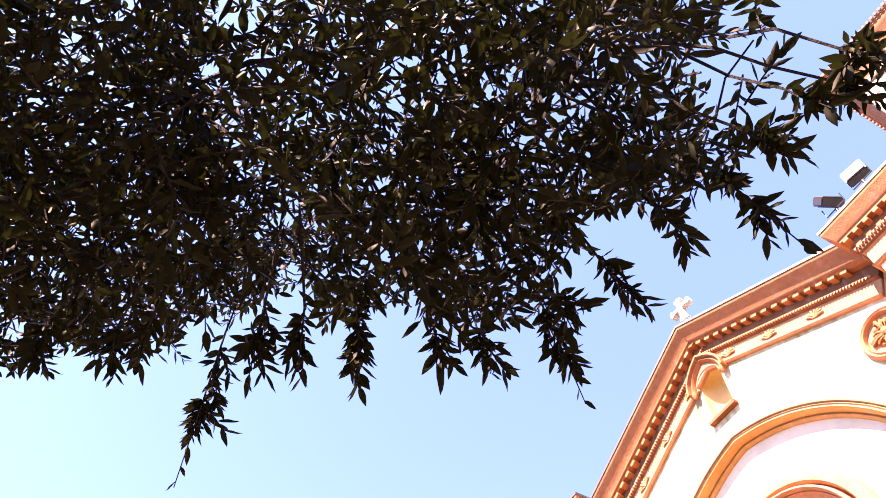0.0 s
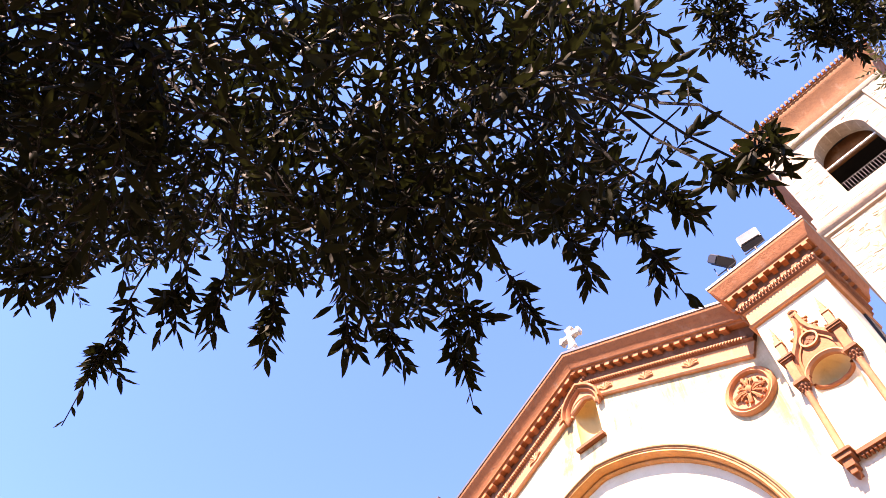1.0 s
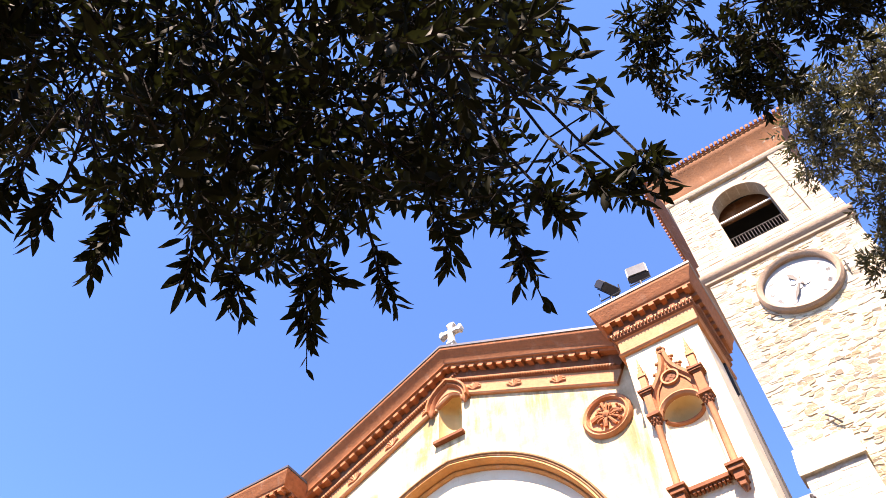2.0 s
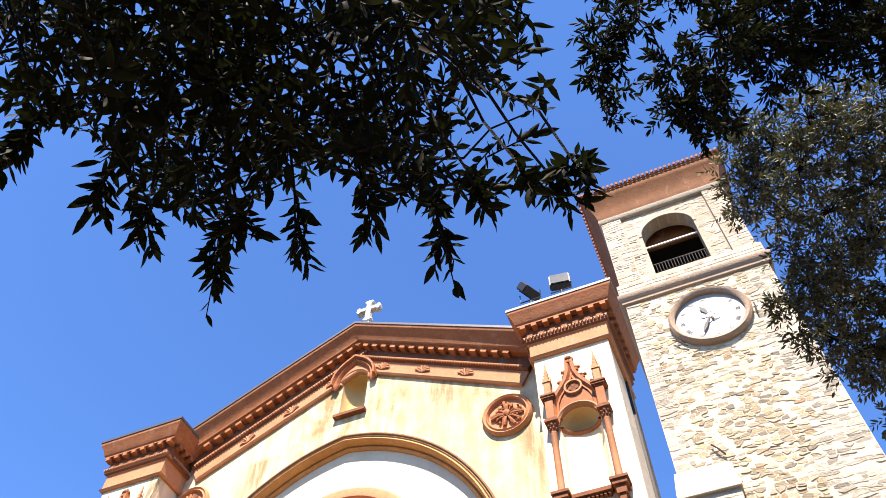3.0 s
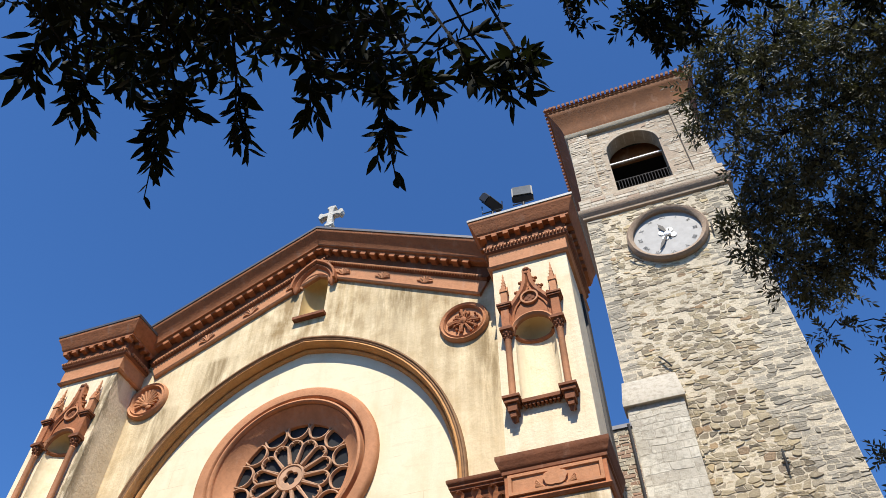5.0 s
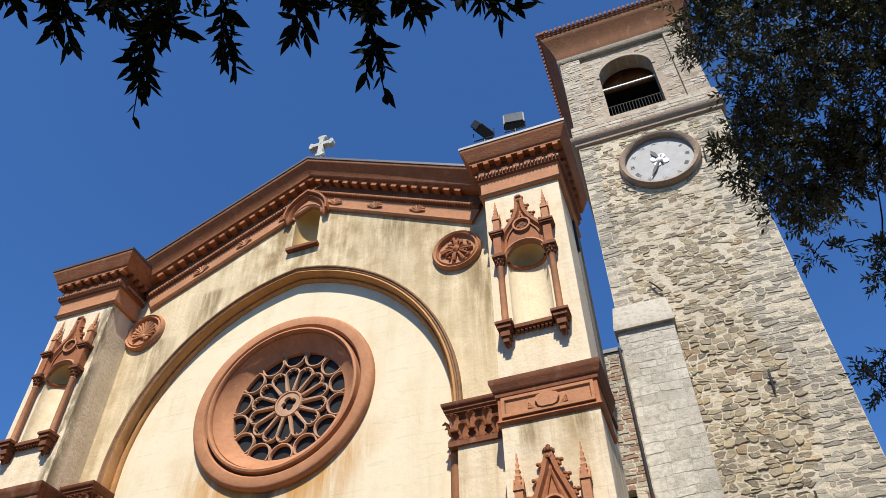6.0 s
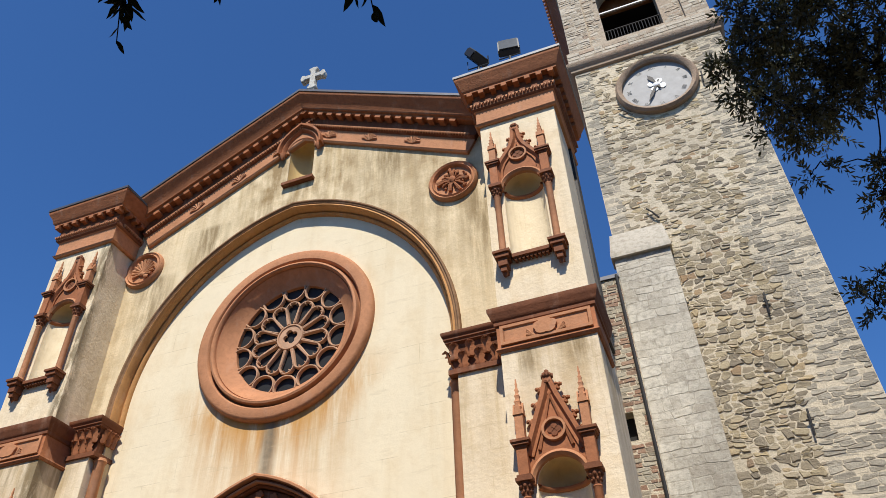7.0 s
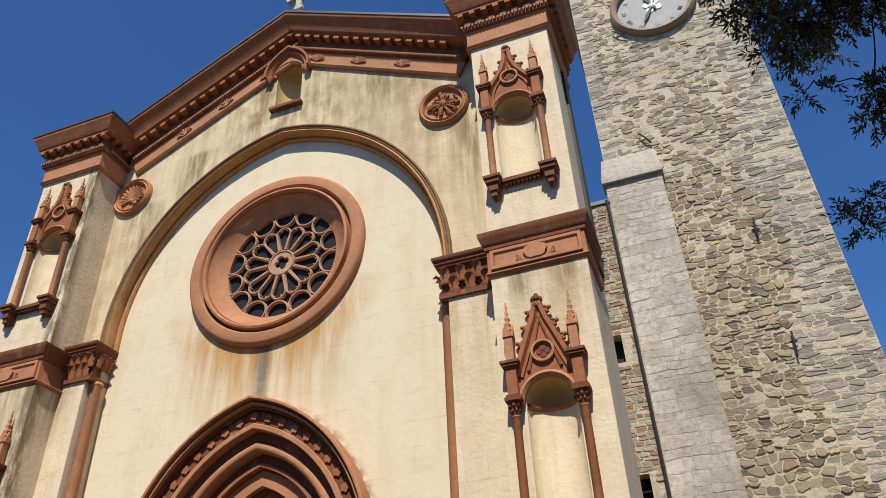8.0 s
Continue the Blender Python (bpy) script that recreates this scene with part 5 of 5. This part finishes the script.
# ---- trees ----
def leaf_cloud(rnd, base, axis, length, n, size, spread=1.15):
    """Leaves along many twigs at once. base, axis: arrays of twigs; returns vertices and faces."""
    T = len(base)
    k = np.tile(np.arange(n), (T, 1))
    t = (k + 0.6 + rnd.uniform(-0.2, 0.2, (T, n))) / n
    ax = axis / np.linalg.norm(axis, axis=1, keepdims=True)
    ref = np.where(np.abs(ax[:, 2:3]) < 0.9, np.array([[0, 0, 1.0]]), np.array([[1.0, 0, 0]]))
    s = np.cross(ax, ref)
    s /= np.linalg.norm(s, axis=1, keepdims=True)
    u = np.cross(ax, s)
    ang = k * 2.4 + rnd.uniform(0, 6.28, (T, 1)) + rnd.uniform(-0.4, 0.4, (T, n))
    rad = np.cos(ang)[..., None] * s[:, None] + np.sin(ang)[..., None] * u[:, None]
    bend = np.array([0, 0, -1.0]) * (0.15 * length[:, None, None] * (t**2)[..., None])
    P = base[:, None] + ax[:, None] * (length[:, None] * t)[..., None] + bend
    D = ax[:, None] * (0.45 + 0.55 * t)[..., None] + rad * spread * (1.15 - 0.6 * t)[..., None] + np.array([0, 0, -0.12])
    D += rnd.normal(0, 0.12, D.shape)
    D /= np.linalg.norm(D, axis=2, keepdims=True)
    side = np.cross(D, rad + rnd.normal(0, 0.45, D.shape))
    side /= np.linalg.norm(side, axis=2, keepdims=True)
    N = np.cross(side, D)
    L = size * rnd.uniform(0.65, 1.2, (T, n)) * (1.0 - 0.25 * np.abs(t - 0.5))
    W = L * rnd.uniform(0.26, 0.37, (T, n))
    tpl = np.array([(0, 0, 0), (0.36, 0, -0.05), (0.70, 0, -0.06), (1.0, 0, 0.02), (0.22, 0.42, 0.02), (0.50, 0.50, 0.03), (0.78, 0.28, 0.0), (0.22, -0.42, 0.02), (0.50, -0.50, 0.03), (0.78, -0.28, 0.0)])
    P, D, side, N = (a.reshape(-1, 3) for a in (P, D, side, N))
    L, W = L.ravel(), W.ravel()
    V = P[:, None] + D[:, None] * (tpl[:, 0] * L[:, None])[..., None] + side[:, None] * (tpl[:, 1] * W[:, None])[..., None] + N[:, None] * (tpl[:, 2] * L[:, None])[..., None]
    F = ((0, 1, 5, 4), (1, 2, 6, 5), (2, 3, 6), (0, 7, 8, 1), (1, 8, 9, 2), (2, 9, 3))
    return V.reshape(-1, 3), F, len(P)


def mesh_leaves(name, chunks, material, parent, label):
    V = np.concatenate([c[0] for c in chunks])
    n = len(V) // 10
    F = chunks[0][1]
    off = np.arange(n) * 10
    loops = np.concatenate([np.array(f)[None] + off[:, None] for f in F], 1)
    sizes = np.array([len(f) for f in F])
    me = bpy.data.meshes.new(name)
    me.vertices.add(len(V))
    me.vertices.foreach_set("co", V.ravel())
    me.loops.add(loops.size)
    me.loops.foreach_set("vertex_index", loops.ravel().astype(np.int32))
    me.polygons.add(n * len(F))
    starts = np.concatenate([[0], np.cumsum(np.tile(sizes, n))[:-1]])
    me.polygons.foreach_set("loop_start", starts.astype(np.int32))
    me.update(calc_edges=True)
    me.validate()
    me.materials.append(material)
    ob = new(name, me)
    ob.parent = parent
    return tagged(ob, label, kind="stuff")


def twig_mesh(name, lines, material, parent, n=5):
    """Twigs and limbs: rows of (points, thick, thin)."""
    bm = B()
    for pts, a, b in lines:
        tube(bm, pts, a, b, n)
    return part(name, bm, material, parent)


def bough(a, b, sag, rnd, n=7, wob=0.06):
    a, b = Vector(a), Vector(b)
    out = []
    for k in range(n + 1):
        t = k / n
        p = a.lerp(b, t)
        p.z += sag * math.sin(math.pi * t)
        p += Vector((rnd.uniform(-wob, wob), rnd.uniform(-wob, wob), rnd.uniform(-wob, wob))) * (1 if 0 < k < n else 0)
        out.append(p)
    return out


def inside(poly, x, y):
    hit = False
    for (x0, y0), (x1, y1) in zip(poly, poly[1:] + poly[:1]):
        if (y0 > y) != (y1 > y) and x < (x1 - x0) * (y - y0) / (y1 - y0) + x0:
            hit = not hit
    return hit


def near_tree():
    """The evergreen oak whose crown hangs over the square."""
    rnd, nr = random.Random(21), np.random.default_rng(21)
    foot = Vector((3.6, -13.6, 0))
    tree = thing("evergreen_oak", "evergreen oak with dark leathery leaves overhanging the square", "tree", foot)
    crotch = Vector((3.9, -13.2, 3.6))
    lines = [([foot + Vector((0, 0, -0.1)), foot + Vector((0.05, 0.08, 1.2)), foot + Vector((0.12, 0.2, 2.4)), crotch], 0.24, 0.16)]
    trunk = twig_mesh("trunk", [([p - foot for p in l[0]], l[1], l[2]) for l in lines], BARK, tree, 12)
    # plan of the crown's lower edge at 3.1 m; the crown widens upwards about this middle
    skirt = [(5.2, -11.5), (5.70, -11.10), (5.74, -10.99), (5.84, -10.82), (5.98, -10.80), (6.04, -10.64), (6.14, -10.50), (6.17, -10.36), (6.26, -10.26), (6.42, -10.26), (6.52, -10.24), (6.59, -10.17), (6.72, -10.11), (6.82, -10.13), (6.91, -10.10), (7.0, -10.12), (7.02, -10.22), (7.08, -10.34), (7.11, -10.6), (6.92, -11.2), (6.5, -11.95), (5.6, -12.0)]
    mid = Vector((7.07, -10.83, 1.72))

    def at_height(x, y, z):
        k = (z - mid.z) / (3.1 - mid.z)
        return Vector((mid.x + (x - mid.x) * k, mid.y + (y - mid.y) * k, z))

    def within(p):
        k = (3.1 - mid.z) / max(p.z - mid.z, 0.8)
        return p.z > 3.0 and inside(skirt, mid.x + (p.x - mid.x) * k * 0.97, mid.y + (p.y - mid.y) * k * 0.97)

    def spot():
        while True:
            x, y = rnd.uniform(5.0, 7.2), rnd.uniform(-12.0, -10.0)
            if inside(skirt, x, y):
                return x, y

    limbs = []
    for k in range(18):
        limbs.append((bough(crotch, at_height(*spot(), rnd.uniform(3.7, 4.6)), 0.5, rnd, 8, 0.09), 0.024, 0.006))
    nodes = [p for l in limbs for p in l[0][2:]]
    base, axis, ln, twigs = [], [], [], []
    for k in range(CLUMPS_A + 40):
        x, y = spot()
        while k >= CLUMPS_A and x > 6.5:
            x, y = spot()
        c = at_height(x, y, 3.2 + 1.5 * rnd.random() ** 1.3 if k < CLUMPS_A else rnd.uniform(3.8, 5.4))
        hub = min(nodes, key=lambda p: (p - c).length)
        twigs.append((bough(hub, c, -0.05, rnd, 4, 0.04), 0.007, 0.003))
        for _ in range(rnd.randint(7, 12)):
            d = Vector((rnd.gauss(0, 1), rnd.gauss(0, 1), rnd.gauss(-0.25, 0.6))).normalized()
            p = c + Vector((rnd.gauss(0, 0.17), rnd.gauss(0, 0.17), rnd.gauss(0, 0.10)))
            n = rnd.uniform(0.14, 0.26)
            if within(p) and within(p + d * n * 0.9):
                base.append(p), axis.append(d), ln.append(n)
    # drooping sprays along the skirt: tip places and lengths
    tips = ((5.40, -10.73, 0.44), (5.55, -11.18, 0.2), (5.65, -11.02, 0.18), (5.72, -10.95, 0.14), (5.77, -10.69, 0.24), (5.86, -10.60, 0.2), (5.90, -10.46, 0.24), (6.03, -10.31, 0.18), (6.08, -10.21, 0.18), (6.13, -9.985, 0.32), (6.28, -10.12, 0.14), (6.39, -10.03, 0.22), (6.59, -10.05, 0.16), (6.70, -9.83, 0.32), (6.83, -10.0, 0.15), (6.94, -10.0, 0.14), (7.0, -9.92, 0.16), (7.06, -9.95, 0.14))
    rt, hang = random.Random(5), len(base)
    for x, y, long in tips:
        tip = Vector((x, y, 3.10))
        inward = (Vector((6.4, -11.0, 0)) - Vector((x, y, 0))).normalized()
        top = tip + inward * long * 0.4 + Vector((0, 0, long * 0.95))
        twigs.append((bough(top + inward * 0.35 + Vector((0, 0, 0.3)), top, 0.04, rt, 4, 0.02), 0.006, 0.004))
        base.append(top), axis.append(tip - top), ln.append((tip - top).length - 0.045)
        for j in range(int(long * 22)):
            u = rt.uniform(0.0, 0.60)
            p = top.lerp(tip, u) + Vector((0, 0, rt.uniform(0, 0.05)))
            d = (tip - top).normalized() + Vector((rt.gauss(0, 0.45), rt.gauss(0, 0.45), rt.gauss(0.0, 0.3)))
            base.append(p), axis.append(d), ln.append(rt.uniform(0.05, 0.11) * (1.25 - 0.6 * u))
    base, axis, ln = np.array(base), np.array(axis), np.array(ln)
    for b, a, l in zip(base, axis, ln):
        a = a / np.linalg.norm(a)
        twigs.append(([Vector(b), Vector(b + a * l * 0.5 - np.array([0, 0, 0.04 * l])), Vector(b + a * l - np.array([0, 0, 0.15 * l]))], 0.0035, 0.0015))
    shift = lambda rows: [([p - foot for p in l], a, b) for l, a, b in rows]
    for row in shift(limbs):
        twig_mesh("limb", [row], BARK, tree, 7)
    tagged(twig_mesh("twig_growth", shift(twigs), BARK, tree, 3), kind="stuff")
    inner = leaf_cloud(nr, base[:hang] - np.array(foot), axis[:hang], ln[:hang], 14, 0.066)
    sprays = leaf_cloud(nr, base[hang:] - np.array(foot), axis[hang:], ln[hang:], 11, 0.058)
    mesh_leaves("crown", [inner, sprays], LEAF_SHADED, tree, "dense leaves seen from below, shade put into their colour")


CLUMPS_A = 215


def far_tree(name, label, foot, crotch, blobs, size, per, material, seed, leaf_label, reach=(0.12, 0.24)):
    """A tree whose crown is a set of leafy masses: rows of (x, y, z, radius)."""
    rnd, nr = random.Random(seed), np.random.default_rng(seed)
    foot, crotch = Vector(foot), Vector(crotch)
    tree = thing(name, label, "tree", foot)
    twig_mesh("trunk", [([Vector((0, 0, -0.1)), (crotch - foot) * 0.4 + Vector((0.08, -0.05, 0)), (crotch - foot) * 0.75, crotch - foot], 0.17, 0.10)], BARK, tree, 10)
    limbs, twigs, base, axis, ln = [], [], [], [], []
    joints = [crotch]
    for x, y, z, r in sorted(blobs, key=lambda b: (Vector(b[:3]) - crotch).length):
        c = Vector((x, y, z))
        start = min(joints, key=lambda p: (p - c).length)
        limbs.append((bough(start, c, 0.06, rnd, 5, 0.03), 0.016 if start is crotch else 0.007, 0.008 if start is crotch else 0.004))
        joints.append(c)
        for _ in range(int(per * r * r) + 3):
            d = Vector((rnd.gauss(0, 1), rnd.gauss(0, 1), rnd.gauss(0, 0.9))).normalized()
            p = c + d * r * rnd.random() ** 0.4 * rnd.uniform(0.75, 1.1)
            out = (d * 0.8 + Vector((rnd.gauss(0, 0.5), rnd.gauss(0, 0.5), rnd.gauss(-0.25, 0.5)))).normalized()
            base.append(p), axis.append(out), ln.append(rnd.uniform(*reach))
            if rnd.random() < 0.35:
                twigs.append(([c, c.lerp(p, 0.6) + Vector((0, 0, 0.04)), p, p + out * reach[0]], 0.006, 0.002))
    for l, a, b in limbs:
        twig_mesh("limb", [([p - foot for p in l], a, b)], BARK, tree, 6)
    tagged(twig_mesh("twig_growth", [([p - foot for p in l], a, b) for l, a, b in twigs], BARK, tree, 3), kind="stuff")
    V, F, n = leaf_cloud(nr, np.array(base) - np.array(foot), np.array(axis), np.array(ln), 11, size)
    mesh_leaves("crown", [(V, F)], material, tree, leaf_label)


DARK_SPRAYS = ((7.28, -9.45, 5.32, 0.11), (7.21, -9.36, 5.21, 0.06), (7.27, -9.18, 5.32, 0.05), (7.20, -9.16, 5.15, 0.02), (7.44, -9.53, 5.23, 0.09), (7.55, -9.20, 5.31, 0.10), (7.62, -8.93, 5.52, 0.13), (7.61, -8.83, 5.39, 0.10), (7.52, -8.91, 5.42, 0.06), (7.78, -9.30, 5.20, 0.13), (7.75, -9.05, 5.30, 0.10), (7.70, -8.94, 5.07, 0.05))
DARK_MASS = ((8.06, -9.12, 5.62, 0.16), (8.03, -8.96, 5.49, 0.12), (8.05, -8.80, 5.51, 0.06), (8.37, -8.78, 6.07, 0.17), (8.34, -8.66, 5.92, 0.10), (8.54, -8.84, 5.93, 0.19), (8.54, -8.65, 5.83, 0.11), (8.56, -8.95, 5.40, 0.16), (8.62, -8.75, 5.38, 0.13), (8.24, -9.27, 6.03, 0.27), (7.85, -9.38, 6.24, 0.26), (8.65, -9.17, 6.07, 0.30), (7.55, -9.37, 6.40, 0.17), (8.75, -8.94, 5.21, 0.23))
UPPER_MASS = ((8.35, -7.19, 7.97, 0.18), (8.52, -7.00, 7.90, 0.22), (8.12, -6.99, 7.77, 0.14), (8.74, -7.39, 7.49, 0.20), (8.24, -6.83, 7.61, 0.22), (8.56, -7.12, 7.26, 0.24), (8.09, -6.48, 7.96, 0.09), (9.15, -7.15, 8.04, 0.18), (9.06, -7.00, 7.60, 0.25), (9.32, -7.28, 7.38, 0.25), (8.41, -6.32, 7.76, 0.18), (8.73, -6.51, 7.39, 0.23), (9.17, -6.48, 7.63, 0.27), (9.47, -6.61, 7.56, 0.24), (9.65, -6.93, 7.27, 0.36))
LOWER_MASS = ((8.35, -6.35, 7.16, 0.16), (8.39, -6.04, 7.13, 0.20), (8.17, -6.02, 6.93, 0.14), (8.15, -6.04, 6.58, 0.09), (8.62, -6.35, 6.95, 0.23), (8.61, -5.73, 7.09, 0.25), (8.32, -6.06, 6.40, 0.16), (8.83, -6.62, 6.75, 0.24), (8.95, -5.92, 6.90, 0.26), (8.56, -5.82, 6.43, 0.21), (8.89, -5.71, 6.58, 0.23), (8.56, -5.53, 6.40, 0.10), (8.35, -5.66, 6.41, 0.07), (8.90, -5.16, 6.69, 0.12), (8.52, -5.52, 5.97, 0.05), (8.71, -5.40, 6.11, 0.04), (9.32, -6.60, 6.76, 0.33), (9.28, -5.81, 6.67, 0.35))
LOW_SPRIGS = ((9.40, -4.85, 5.55, 0.16), (8.68, -4.77, 5.25, 0.07), (8.76, -4.69, 5.14, 0.09), (8.85, -4.69, 5.40, 0.07), (9.07, -5.34, 6.04, 0.12), (9.04, -5.17, 5.85, 0.10), (9.25, -5.27, 5.89, 0.20))
near_tree()
far_tree("dark_oak", "dark evergreen oak leaning over the square", (10.6, -9.6, 0), (9.6, -9.3, 4.2), DARK_SPRAYS + DARK_MASS, 0.060, 2000, LEAF_SHADED, 8, "leaves against the sky, shade put into their colour", (0.06, 0.12))
far_tree("light_oak", "evergreen oak with grey-green leaves, partly sunlit", (11.6, -6.2, 0), (10.4, -6.3, 5.2), UPPER_MASS + LOWER_MASS + LOW_SPRIGS, 0.066, 1600, LEAF_LIT, 14, "grey-green leaves, some coloured as in the sun", (0.10, 0.18))
